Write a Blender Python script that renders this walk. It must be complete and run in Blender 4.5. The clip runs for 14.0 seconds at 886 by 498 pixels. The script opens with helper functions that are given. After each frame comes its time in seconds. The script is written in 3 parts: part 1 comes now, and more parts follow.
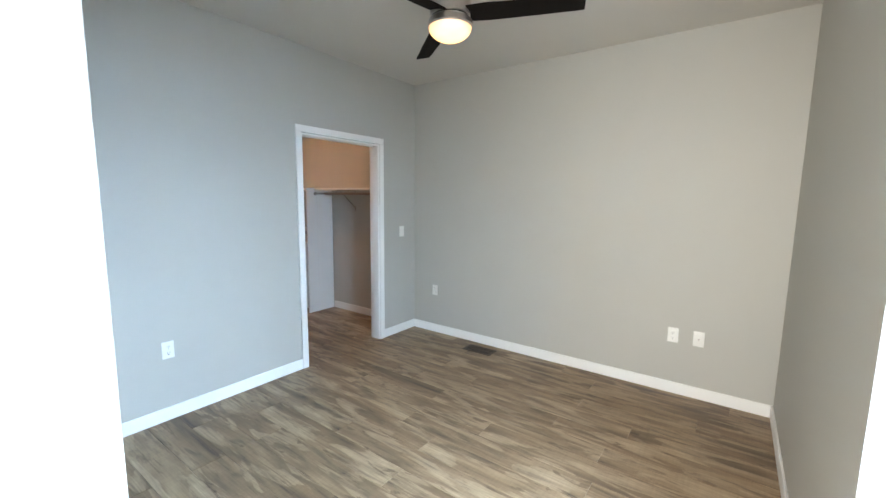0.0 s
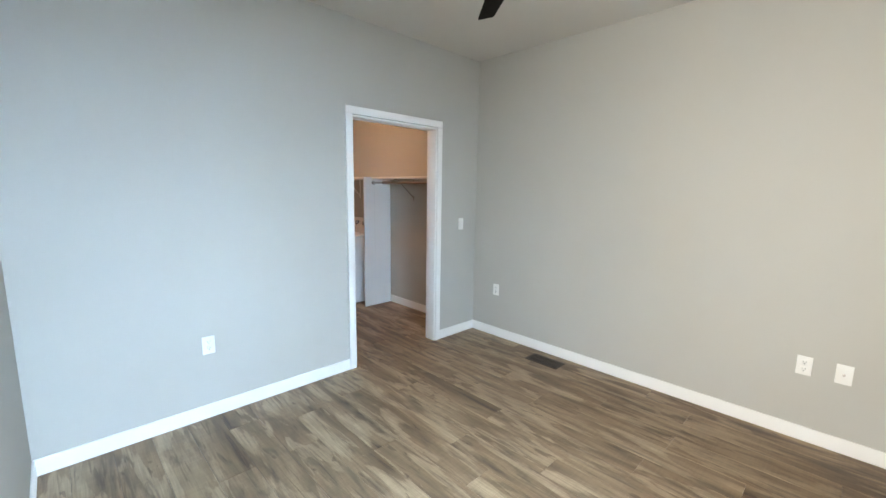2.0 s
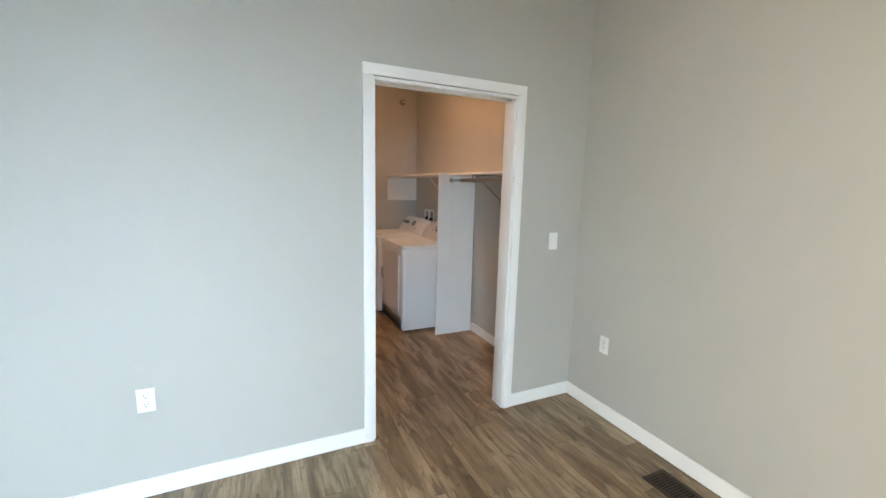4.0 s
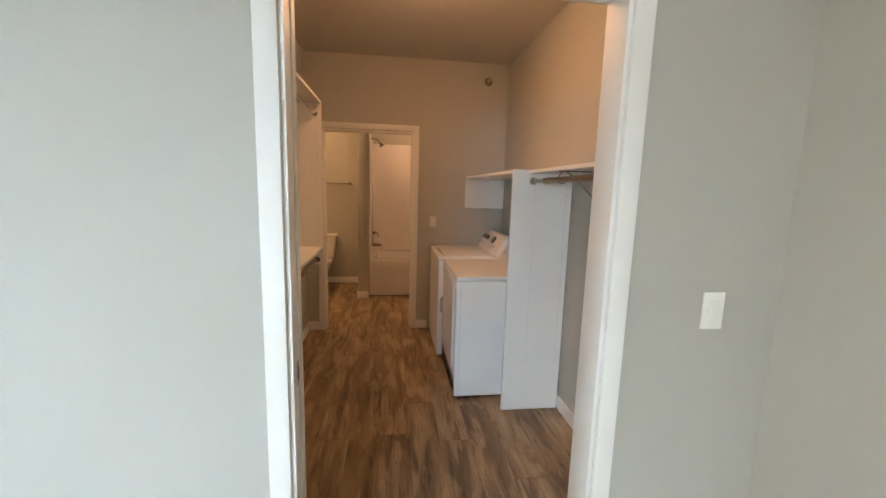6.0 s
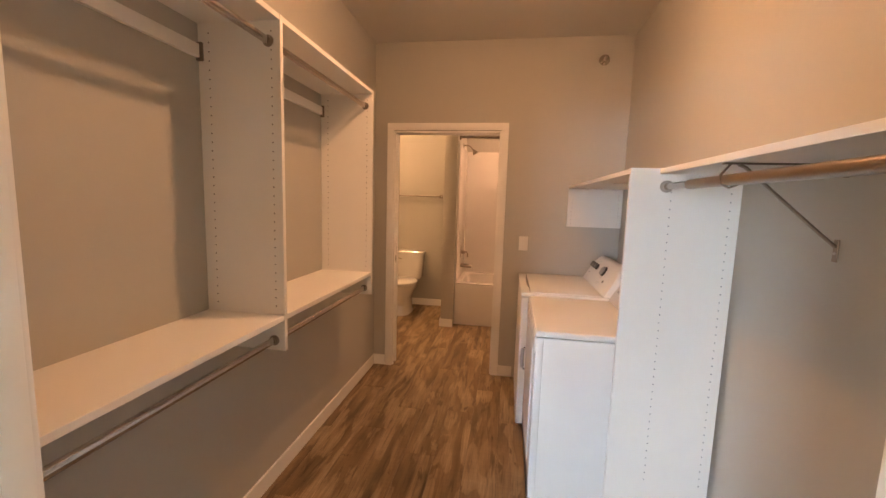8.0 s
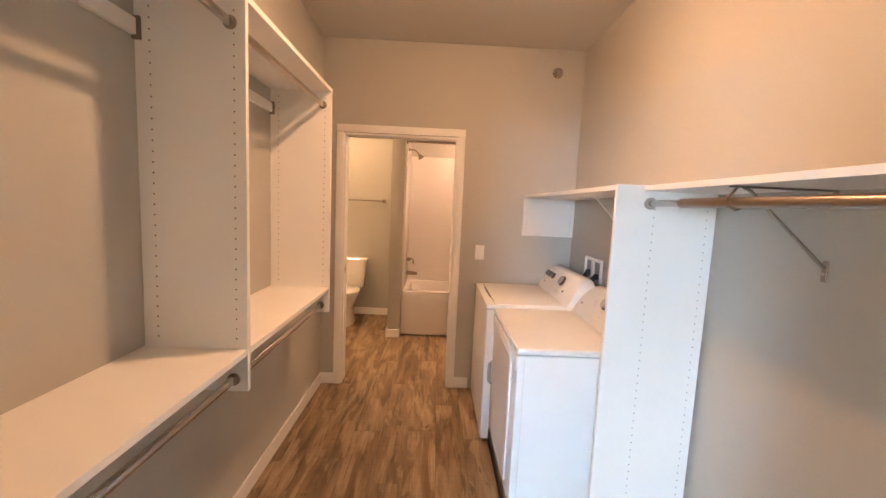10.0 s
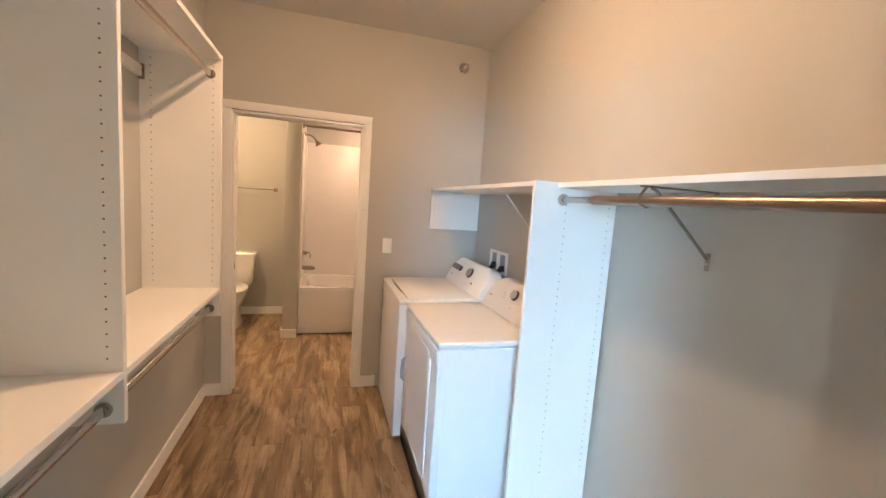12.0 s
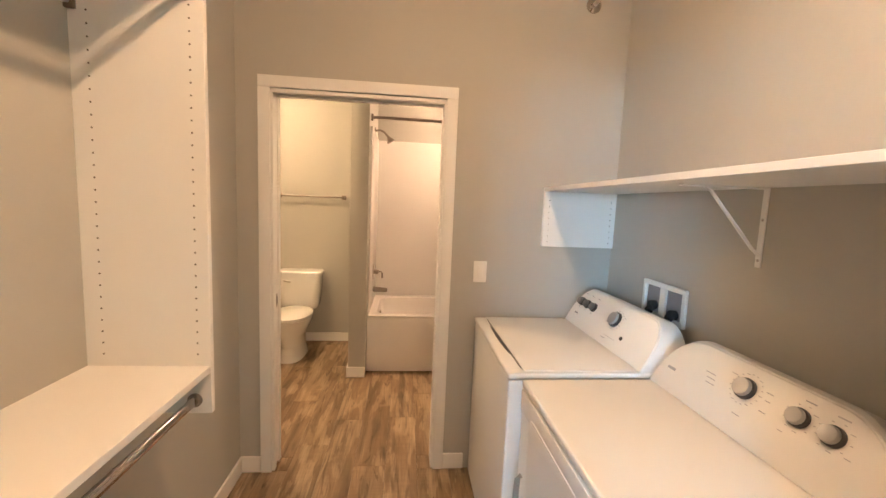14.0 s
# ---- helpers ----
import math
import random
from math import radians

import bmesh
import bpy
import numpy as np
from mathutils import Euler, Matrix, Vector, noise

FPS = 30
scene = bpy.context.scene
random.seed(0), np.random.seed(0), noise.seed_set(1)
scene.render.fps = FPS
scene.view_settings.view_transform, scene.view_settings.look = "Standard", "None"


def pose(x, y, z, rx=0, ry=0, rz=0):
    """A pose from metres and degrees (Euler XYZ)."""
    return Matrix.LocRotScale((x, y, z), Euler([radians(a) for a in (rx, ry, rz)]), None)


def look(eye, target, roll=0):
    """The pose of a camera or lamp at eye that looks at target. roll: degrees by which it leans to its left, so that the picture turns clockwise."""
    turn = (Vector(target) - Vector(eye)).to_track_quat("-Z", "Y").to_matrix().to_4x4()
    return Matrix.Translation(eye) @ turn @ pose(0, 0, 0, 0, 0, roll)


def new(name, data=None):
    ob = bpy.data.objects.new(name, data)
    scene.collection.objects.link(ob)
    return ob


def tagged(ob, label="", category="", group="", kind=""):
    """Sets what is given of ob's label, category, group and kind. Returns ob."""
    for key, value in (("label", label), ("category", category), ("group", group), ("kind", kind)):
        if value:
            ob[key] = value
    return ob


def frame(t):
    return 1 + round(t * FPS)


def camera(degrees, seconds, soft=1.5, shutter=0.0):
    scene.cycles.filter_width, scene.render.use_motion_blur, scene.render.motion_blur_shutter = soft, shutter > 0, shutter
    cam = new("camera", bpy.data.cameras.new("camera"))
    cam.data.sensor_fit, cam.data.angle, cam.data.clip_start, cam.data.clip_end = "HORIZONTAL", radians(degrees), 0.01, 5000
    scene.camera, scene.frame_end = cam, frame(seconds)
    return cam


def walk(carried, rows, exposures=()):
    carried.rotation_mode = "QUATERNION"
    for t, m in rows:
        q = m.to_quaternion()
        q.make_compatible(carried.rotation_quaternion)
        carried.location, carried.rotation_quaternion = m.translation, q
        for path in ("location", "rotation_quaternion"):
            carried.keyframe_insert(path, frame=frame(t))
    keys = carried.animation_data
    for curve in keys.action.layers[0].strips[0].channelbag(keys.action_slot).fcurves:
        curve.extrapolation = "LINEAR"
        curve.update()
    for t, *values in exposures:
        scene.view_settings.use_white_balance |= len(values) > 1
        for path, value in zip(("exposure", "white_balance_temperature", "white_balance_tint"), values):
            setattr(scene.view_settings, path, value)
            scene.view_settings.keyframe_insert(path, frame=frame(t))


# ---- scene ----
cam = camera(95.8, 14.0)
PATH = [
    (0, (-3.537, -3.001, 1.517), (-1.936, -1.829, 1.265), 0.7),
    (0.5, (-3.543, -2.979, 1.522), (-1.976, -1.762, 1.263), 0.6),
    (1, (-3.491, -2.955, 1.501), (-1.972, -1.682, 1.232), 0.7),
    (1.5, (-3.377, -2.916, 1.488), (-1.914, -1.581, 1.21), 0.8),
    (2, (-3.18, -2.779, 1.494), (-1.798, -1.363, 1.197), 0.9),
    (2.5, (-2.928, -2.623, 1.503), (-1.661, -1.107, 1.194), 1.1),
    (3, (-2.612, -2.51, 1.51), (-1.482, -0.891, 1.19), 1.2),
    (3.2, (-2.512, -2.449, 1.493), (-1.431, -0.796, 1.179), 1.1),
    (5.3, (-1.432, -1.457, 1.495), (-1.004, 0.471, 1.181), 1.7),
    (5.5, (-1.392, -1.345, 1.496), (-1.009, 0.594, 1.189), 1.5),
    (6, (-1.195, -1.07, 1.489), (-0.942, 0.892, 1.194), 1.6),
    (6.5, (-1.083, -0.82, 1.484), (-0.979, 1.157, 1.201), 1.7),
    (7, (-1.02, -0.574, 1.492), (-1.084, 1.407, 1.221), 1.7),
    (7.5, (-0.931, -0.38, 1.488), (-1.186, 1.587, 1.226), 1.6),
    (7.7, (-0.899, -0.312, 1.476), (-1.217, 1.647, 1.226), 1.7),
    (9.8, (-1.059, -0.144, 1.495), (-1.153, 1.843, 1.286), 2.6),
    (10, (-1.138, -0.135, 1.511), (-1.097, 1.853, 1.297), 2.6),
    (10.5, (-1.25, -0.118, 1.522), (-0.899, 1.839, 1.305), 3.4),
    (11, (-1.262, -0.097, 1.515), (-0.702, 1.811, 1.298), 3.9),
    (11.5, (-1.266, -0.082, 1.509), (-0.627, 1.8, 1.291), 4.2),
    (12, (-1.243, -0.043, 1.504), (-0.676, 1.862, 1.282), 4.0),
    (12.5, (-1.186, 0.123, 1.494), (-0.787, 2.071, 1.275), 3.4),
    (13, (-1.137, 0.343, 1.49), (-0.9, 2.317, 1.271), 3.0),
    (13.5, (-1.162, 0.64, 1.494), (-0.984, 2.623, 1.3), 2.6),
    (14, (-1.186, 0.941, 1.507), (-0.997, 2.92, 1.287), 2.4),
]
EXPOSURES = [
    (0.0, 1.06, 6350, 9), (3.0, 1.27, 6700, 9), (5.5, 1.28, 7500, 9), (6.5, 1.36, 7600, 12), (7.5, 1.72, 7800, 15), (10.0, 2.38, 6700, 10), (11.0, 2.45, 5900, 2), (12.5, 2.44, 5650, -3), (14.0, 2.55, 5750, -5),
]
walk(cam, [(r[0], look(*r[1:])) for r in PATH], EXPOSURES)

# ---- world and light ----
world = bpy.data.worlds.new("sky")
scene.world = world
world.use_nodes = True
wn = world.node_tree
sky = wn.nodes.new("ShaderNodeTexSky")
sky.sky_type = "NISHITA"
sky.sun_disc = False
sky.sun_elevation = radians(50)
sky.sun_rotation = radians(82)
wn.links.new(sky.outputs[0], wn.nodes["Background"].inputs[0])
wn.nodes["Background"].inputs[1].default_value = 0.12


def lamp(name, kind, m, energy, color, **extra):
    data = bpy.data.lights.new(name, kind)
    data.energy, data.color = energy, color
    if "size" in extra:
        data.shape, data.size, data.size_y = "RECTANGLE", extra["size"], extra["size_y"]
    if "radius" in extra:
        data.shadow_soft_size = extra["radius"]
    if "angle" in extra:
        data.angle = radians(extra["angle"])
    ob = new(name, data)
    ob.matrix_world = m
    return ob


lamp("sun", "SUN", look((14, 2, 16), (-2, 0, 0)), 3.5, (1.0, 0.94, 0.86), angle=0.5)
lamp("window_daylight", "AREA", look((-2.9, -4.80, 2.6), (-2.3, 0.0, 0.75)), 500, (0.53, 0.74, 1.0), size=3.2, size_y=2.3)
# Fill lamp added in the unseen hall to brighten the bedroom's east wall.
lamp("hall_daylight", "AREA", look((-5.04, -2.9, 1.4), (0.0, -2.0, 1.3)), 108, (1.0, 0.945, 0.86), size=1.9, size_y=1.7)

# ---- node materials ----


def material(name, color, rough=0.5, metal=0.0, vary=0.06, scale=6.0, bump=0.0, bump_scale=200.0, coat=0.0, emit=None, strength=0.0):
    m = bpy.data.materials.new(name)
    m.use_nodes = True
    t = m.node_tree
    b = t.nodes["Principled BSDF"]
    b.inputs["Roughness"].default_value = rough
    b.inputs["Metallic"].default_value = metal
    b.inputs["Coat Weight"].default_value = coat
    tc = t.nodes.new("ShaderNodeTexCoord")
    n = t.nodes.new("ShaderNodeTexNoise")
    n.inputs["Scale"].default_value = scale
    n.inputs["Detail"].default_value = 5
    t.links.new(tc.outputs["Object"], n.inputs["Vector"])
    r = t.nodes.new("ShaderNodeValToRGB")
    r.color_ramp.elements[0].position, r.color_ramp.elements[1].position = 0.3, 0.7
    r.color_ramp.elements[0].color = (*[c * (1 - vary) for c in color], 1)
    r.color_ramp.elements[1].color = (*[min(1, c * (1 + vary)) for c in color], 1)
    t.links.new(n.outputs["Fac"], r.inputs["Fac"])
    t.links.new(r.outputs["Color"], b.inputs["Base Color"])
    rr = t.nodes.new("ShaderNodeMapRange")
    rr.inputs["To Min"].default_value, rr.inputs["To Max"].default_value = max(0.02, rough * 0.85), min(1, rough * 1.15)
    t.links.new(n.outputs["Fac"], rr.inputs["Value"])
    t.links.new(rr.outputs[0], b.inputs["Roughness"])
    if bump:
        n2 = t.nodes.new("ShaderNodeTexNoise")
        n2.inputs["Scale"].default_value = bump_scale
        n2.inputs["Detail"].default_value = 3
        t.links.new(tc.outputs["Object"], n2.inputs["Vector"])
        bp = t.nodes.new("ShaderNodeBump")
        bp.inputs["Strength"].default_value = bump
        bp.inputs["Distance"].default_value = 0.002
        t.links.new(n2.outputs["Fac"], bp.inputs["Height"])
        t.links.new(bp.outputs[0], b.inputs["Normal"])
    if emit:
        b.inputs["Emission Color"].default_value = (*emit, 1)
        b.inputs["Emission Strength"].default_value = strength
    return m


def plank_material():
    m = bpy.data.materials.new("weathered vinyl plank")
    m.use_nodes = True
    t = m.node_tree
    L = t.links.new
    b = t.nodes["Principled BSDF"]
    tc = t.nodes.new("ShaderNodeTexCoord")
    info = t.nodes.new("ShaderNodeObjectInfo")
    mul = t.nodes.new("ShaderNodeMath")
    mul.operation = "MULTIPLY"
    mul.inputs[1].default_value = 37.0
    L(info.outputs["Random"], mul.inputs[0])
    comb = t.nodes.new("ShaderNodeCombineXYZ")
    L(mul.outputs[0], comb.inputs["X"])
    L(mul.outputs[0], comb.inputs["Y"])
    L(mul.outputs[0], comb.inputs["Z"])
    add = t.nodes.new("ShaderNodeVectorMath")
    L(tc.outputs["Object"], add.inputs[0])
    L(comb.outputs[0], add.inputs[1])

    def grain(sx, sy, scale, detail, dist):
        mp = t.nodes.new("ShaderNodeMapping")
        mp.inputs["Scale"].default_value = (sx, sy, 1)
        L(add.outputs[0], mp.inputs["Vector"])
        n = t.nodes.new("ShaderNodeTexNoise")
        n.inputs["Scale"].default_value = scale
        n.inputs["Detail"].default_value = detail
        n.inputs["Distortion"].default_value = dist
        L(mp.outputs[0], n.inputs["Vector"])
        return n

    def ramp(src, *stops):
        r = t.nodes.new("ShaderNodeValToRGB")
        e = r.color_ramp.elements
        while len(e) < len(stops):
            e.new(0.5)
        for k, (p, c) in zip(e, stops):
            k.position, k.color = p, (*c, 1)
        L(src, r.inputs["Fac"])
        return r

    def mix(kind, fac, a, c):
        x = t.nodes.new("ShaderNodeMix")
        x.data_type, x.blend_type = "RGBA", kind
        if isinstance(fac, float):
            x.inputs[0].default_value = fac
        else:
            L(fac, x.inputs[0])
        L(a, x.inputs[6])
        L(c, x.inputs[7])
        return x.outputs[2]

    broad = grain(6, 1.0, 1.5, 4, 0.8)
    streak = grain(11, 1.7, 1.5, 9, 0.7)
    fine = grain(110, 4, 1.2, 4, 0.3)
    dash = grain(30, 2.4, 1.3, 5, 0.8)
    saw = grain(6, 90, 1.0, 2, 0.1)
    patch = grain(8, 1.6, 1.3, 8, 0.6)
    knot = grain(12, 3.4, 1.6, 4, 0.6)
    base = ramp(broad.outputs["Fac"], (0.30, (0.150, 0.094, 0.052)), (0.5, (0.235, 0.160, 0.092)), (0.68, (0.32, 0.228, 0.136)))
    worn = ramp(patch.outputs["Fac"], (0.50, (0, 0, 0)), (0.535, (0.5, 0.5, 0.5)), (0.66, (0.85, 0.85, 0.85)))
    cream = ramp(fine.outputs["Fac"], (0.3, (0.375, 0.275, 0.170)), (0.7, (0.465, 0.352, 0.228)))
    spots = ramp(knot.outputs["Fac"], (0.30, (0.34, 0.28, 0.24)), (0.34, (1.0, 1.0, 1.0)))
    dark = ramp(streak.outputs["Fac"], (0.34, (0.26, 0.22, 0.20)), (0.43, (0.86, 0.84, 0.82)), (0.62, (1.22, 1.22, 1.22)))
    das = ramp(dash.outputs["Fac"], (0.33, (0.42, 0.37, 0.33)), (0.41, (1.0, 1.0, 1.0)), (0.7, (1.06, 1.06, 1.06)))
    fin = ramp(fine.outputs["Fac"], (0.35, (0.86, 0.85, 0.84)), (0.65, (1.08, 1.08, 1.08)))
    sw = ramp(saw.outputs["Fac"], (0.4, (0.92, 0.92, 0.92)), (0.6, (1.04, 1.04, 1.04)))
    tone = ramp(info.outputs["Random"], (0.0, (0.88, 0.86, 0.84)), (0.5, (1.0, 1.0, 1.0)), (1.0, (1.10, 1.095, 1.085)))
    c = mix("MIX", worn.outputs[0], base.outputs[0], cream.outputs[0])
    c = mix("MULTIPLY", 0.52, c, dark.outputs[0])
    c = mix("MULTIPLY", 0.65, c, spots.outputs[0])
    c = mix("MULTIPLY", 0.6, c, das.outputs[0])
    c = mix("MULTIPLY", 0.8, c, fin.outputs[0])
    c = mix("MULTIPLY", 0.6, c, sw.outputs[0])
    c = mix("MULTIPLY", 1.0, c, tone.outputs[0])
    L(c, b.inputs["Base Color"])
    rg = t.nodes.new("ShaderNodeMapRange")
    rg.inputs["To Min"].default_value, rg.inputs["To Max"].default_value = 0.36, 0.56
    L(streak.outputs["Fac"], rg.inputs["Value"])
    L(rg.outputs[0], b.inputs["Roughness"])
    bp = t.nodes.new("ShaderNodeBump")
    bp.inputs["Strength"].default_value, bp.inputs["Distance"].default_value = 0.25, 0.001
    L(fine.outputs["Fac"], bp.inputs["Height"])
    L(bp.outputs[0], b.inputs["Normal"])
    return m


PAINT = material("greige wall paint", (0.475, 0.462, 0.420), 0.6, vary=0.02, scale=1.3, bump=0.18, bump_scale=260)
CEIL = material("flat ceiling paint", (0.60, 0.575, 0.53), 0.85, vary=0.02, scale=1.0, bump=0.3, bump_scale=140)
TRIM = material("white trim paint", (0.86, 0.85, 0.82), 0.5, vary=0.02, scale=3, bump=0.08, bump_scale=90)
MELA = material("white melamine board", (0.85, 0.84, 0.81), 0.45, vary=0.015, scale=4, bump=0.06, bump_scale=300)
ENAMEL = material("white appliance enamel", (0.77, 0.77, 0.76), 0.36, vary=0.015, scale=3)
PORC = material("white porcelain", (0.83, 0.82, 0.79), 0.12, vary=0.01, scale=3, coat=0.5)
ACRYL = material("white acrylic", (0.82, 0.79, 0.76), 0.25, vary=0.015, scale=2, coat=0.2)
PLASTIC = material("white switch plastic", (0.83, 0.82, 0.78), 0.35, vary=0.01)
DARK = material("dark recess", (0.02, 0.018, 0.016), 0.8, vary=0.2)
RUBBER = material("black rubber", (0.025, 0.025, 0.027), 0.55, vary=0.2, scale=30)
CHROME = material("chrome", (0.50, 0.46, 0.43), 0.17, metal=1.0, vary=0.03, scale=14)
NICKEL = material("brushed nickel", (0.50, 0.46, 0.42), 0.30, metal=1.0, vary=0.07, scale=40)
BRONZE = material("bronze register steel", (0.075, 0.055, 0.042), 0.45, metal=0.5, vary=0.15, scale=30)
BLADE = material("espresso fan blade", (0.008, 0.006, 0.005), 0.8, vary=0.3, scale=20)
BLADE.node_tree.nodes["Principled BSDF"].inputs["Specular IOR Level"].default_value = 0.12
TUBE = material("bronze-toned steel tube", (0.33, 0.27, 0.22), 0.34, metal=1.0, vary=0.05, scale=20)
SATIN = material("dark satin nickel", (0.27, 0.23, 0.19), 0.32, metal=1.0, vary=0.08, scale=40)
# Greyer enamel: the dryer console's weaker light is put into its colour.
DIM_ENAMEL = material("enamel dimmed for shade", (0.60, 0.59, 0.57), 0.36, vary=0.015, scale=3)
SILVER = material("silver knob plastic", (0.36, 0.36, 0.37), 0.38, metal=0.7, vary=0.04, scale=30)
KNOB = material("charcoal knob plastic", (0.03, 0.03, 0.033), 0.35, vary=0.1, scale=30)
HOLE = material("shaded pin hole", (0.13, 0.105, 0.08), 0.8, vary=0.2)
CAP = material("dark grey knob cap", (0.14, 0.14, 0.145), 0.34, metal=0.4, vary=0.05, scale=30)
PRINT = material("grey console print", (0.28, 0.28, 0.30), 0.5, vary=0.05)
GLOW = material("frosted glass dome", (0.9, 0.85, 0.75), 0.3, vary=0.01, emit=(1.0, 0.50, 0.12), strength=1.1)
gt = GLOW.node_tree
gg, gs, gr = gt.nodes.new("ShaderNodeTexCoord"), gt.nodes.new("ShaderNodeSeparateXYZ"), gt.nodes.new("ShaderNodeMapRange")
gt.links.new(gg.outputs["Generated"], gs.inputs[0])
gt.links.new(gs.outputs["Z"], gr.inputs["Value"])
gr.inputs["To Min"].default_value, gr.inputs["To Max"].default_value = 1.05, 0.36
gt.links.new(gr.outputs[0], gt.nodes["Principled BSDF"].inputs["Emission Strength"])
CLOSET_GLOW = material("frosted closet dome", (0.9, 0.85, 0.75), 0.3, vary=0.01, emit=(1.0, 0.54, 0.295), strength=172.0)
TUB_GLOW = material("frosted tub dome", (0.9, 0.85, 0.75), 0.3, vary=0.01, emit=(1.0, 0.57, 0.35), strength=38.0)
BATH_GLOW = material("frosted bath dome", (0.9, 0.85, 0.75), 0.3, vary=0.01, emit=(1.0, 0.58, 0.31), strength=33.0)
GLASS = material("window glass", (0.95, 0.97, 0.97), 0.02, vary=0.0)
GLASS.node_tree.nodes["Principled BSDF"].inputs["Transmission Weight"].default_value = 1.0
# Unseen ground, made pale to bounce warm light up through the window.
GROUND = material("unseen bounce ground", (0.44, 0.38, 0.28), 0.9, vary=0.3, scale=0.8)
SUB = material("plywood subfloor", (0.10, 0.075, 0.05), 0.8, vary=0.2, scale=3)
PLANK = plank_material()

# ---- mesh helpers ----
ORIGIN = {}
NUDGE = Vector((0.012, 0.009, 0))   # the closet and bathroom stand this far off the bedroom's grid


def mesh_of(name, bm, mat, smooth=True):
    me = bpy.data.meshes.new(name)
    bm.normal_update()
    if smooth:
        for f in bm.faces:
            f.smooth = True
        for e in bm.edges:
            if len(e.link_faces) == 2 and e.calc_face_angle(0) > radians(32):
                e.smooth = False
    bm.to_mesh(me)
    bm.free()
    me.materials.append(mat)
    return me


def thing(name, at, label, category, kind="", group=""):
    """An Empty at the base of a thing."""
    ob = new(name)
    ob.location = Vector(at) + (NUDGE if at[1] > 0.1 else Vector())
    ob.empty_display_size = 0.05
    ORIGIN[ob] = Vector(at)
    return tagged(ob, label, category, group, kind)


def part(name, bm, mat, parent, label=""):
    """One mesh under a thing or a part; bm is in world metres."""
    o = ORIGIN[parent]
    bmesh.ops.translate(bm, verts=bm.verts, vec=-o)
    ob = new(name, mesh_of(name, bm, mat))
    ob.parent = parent
    ORIGIN[ob] = o
    return tagged(ob, label)


def solid(name, bm, mat, label, category, kind="structure", group=""):
    """A thing of one mesh, with its origin at its base."""
    lo = Vector([min(v.co[k] for v in bm.verts) for k in range(3)])
    hi = Vector([max(v.co[k] for v in bm.verts) for k in range(3)])
    o = Vector(((lo.x + hi.x) / 2, (lo.y + hi.y) / 2, lo.z))
    bmesh.ops.translate(bm, verts=bm.verts, vec=-o)
    ob = new(name, mesh_of(name, bm, mat))
    ob.location = o + (NUDGE if o.y > 0.1 else Vector())
    ORIGIN[ob] = o
    return tagged(ob, label, category, group, kind)


def box(x0, x1, y0, y1, z0, z1, bevel=0.0, seg=2):
    bm = bmesh.new()
    bmesh.ops.create_cube(bm, size=1)
    for v in bm.verts:
        v.co = Vector((x0 + (v.co.x + 0.5) * (x1 - x0), y0 + (v.co.y + 0.5) * (y1 - y0), z0 + (v.co.z + 0.5) * (z1 - z0)))
    if bevel:
        bmesh.ops.bevel(bm, geom=bm.edges[:], offset=bevel, segments=seg, profile=0.5, affect="EDGES")
    return bm


def merge(*bms):
    out = bmesh.new()
    for b in bms:
        me = bpy.data.meshes.new("tmp")
        b.to_mesh(me)
        b.free()
        out.from_mesh(me)
        bpy.data.meshes.remove(me)
    return out


def loft(rings, n=28, cap=True):
    """A skin over rings (cx, cy, z, rx, ry, power): rounded outlines one above another."""
    bm = bmesh.new()
    rows = []
    for cx, cy, z, rx, ry, p in rings:
        row = []
        for k in range(n):
            a = 2 * math.pi * k / n
            c, s = math.cos(a), math.sin(a)
            row.append(bm.verts.new((cx + rx * math.copysign(abs(c) ** (2 / p), c), cy + ry * math.copysign(abs(s) ** (2 / p), s), z)))
        rows.append(row)
    for a, b in zip(rows, rows[1:]):
        for k in range(n):
            bm.faces.new((a[k], a[(k + 1) % n], b[(k + 1) % n], b[k]))
    if cap:
        bm.faces.new(rows[0][::-1])
        bm.faces.new(rows[-1])
    bmesh.ops.recalc_face_normals(bm, faces=bm.faces)
    return bm


def aim(bm, at, axis):
    """Turns a mesh built along z at the origin to point along axis, and moves it."""
    m = Matrix.Translation(at) @ Vector(axis).to_track_quat("Z", "Y").to_matrix().to_4x4()
    bmesh.ops.transform(bm, matrix=m, verts=bm.verts)
    return bm


def tube(points, r, n=14, rz=0.0):
    """A pipe along points; rz gives it an oval section."""
    bm = bmesh.new()
    rows = []
    pts = [Vector(p) for p in points]
    for k, p in enumerate(pts):
        d = (pts[min(k + 1, len(pts) - 1)] - pts[max(k - 1, 0)]).normalized()
        up = Vector((0, 0, 1)) if abs(d.z) < 0.95 else Vector((0, 1, 0))
        s = d.cross(up).normalized()
        u = s.cross(d)
        rows.append([bm.verts.new(p + s * r * math.cos(a) + u * (rz or r) * math.sin(a)) for a in [2 * math.pi * j / n for j in range(n)]])
    for a, b in zip(rows, rows[1:]):
        for k in range(n):
            bm.faces.new((a[k], a[(k + 1) % n], b[(k + 1) % n], b[k]))
    bm.faces.new(rows[0][::-1])
    bm.faces.new(rows[-1])
    bmesh.ops.recalc_face_normals(bm, faces=bm.faces)
    return bm


def disc(at, axis, r, depth, bevel=0.0, n=24):
    b = min(bevel, depth * 0.49)
    rings = [(0, 0, 0, r, r, 2), (0, 0, depth - b, r, r, 2)]
    if b:
        rings += [(0, 0, depth - b * 0.3, r - b * 0.3, r - b * 0.3, 2), (0, 0, depth, r - b, r - b, 2)]
    return aim(loft(rings, n), at, axis)


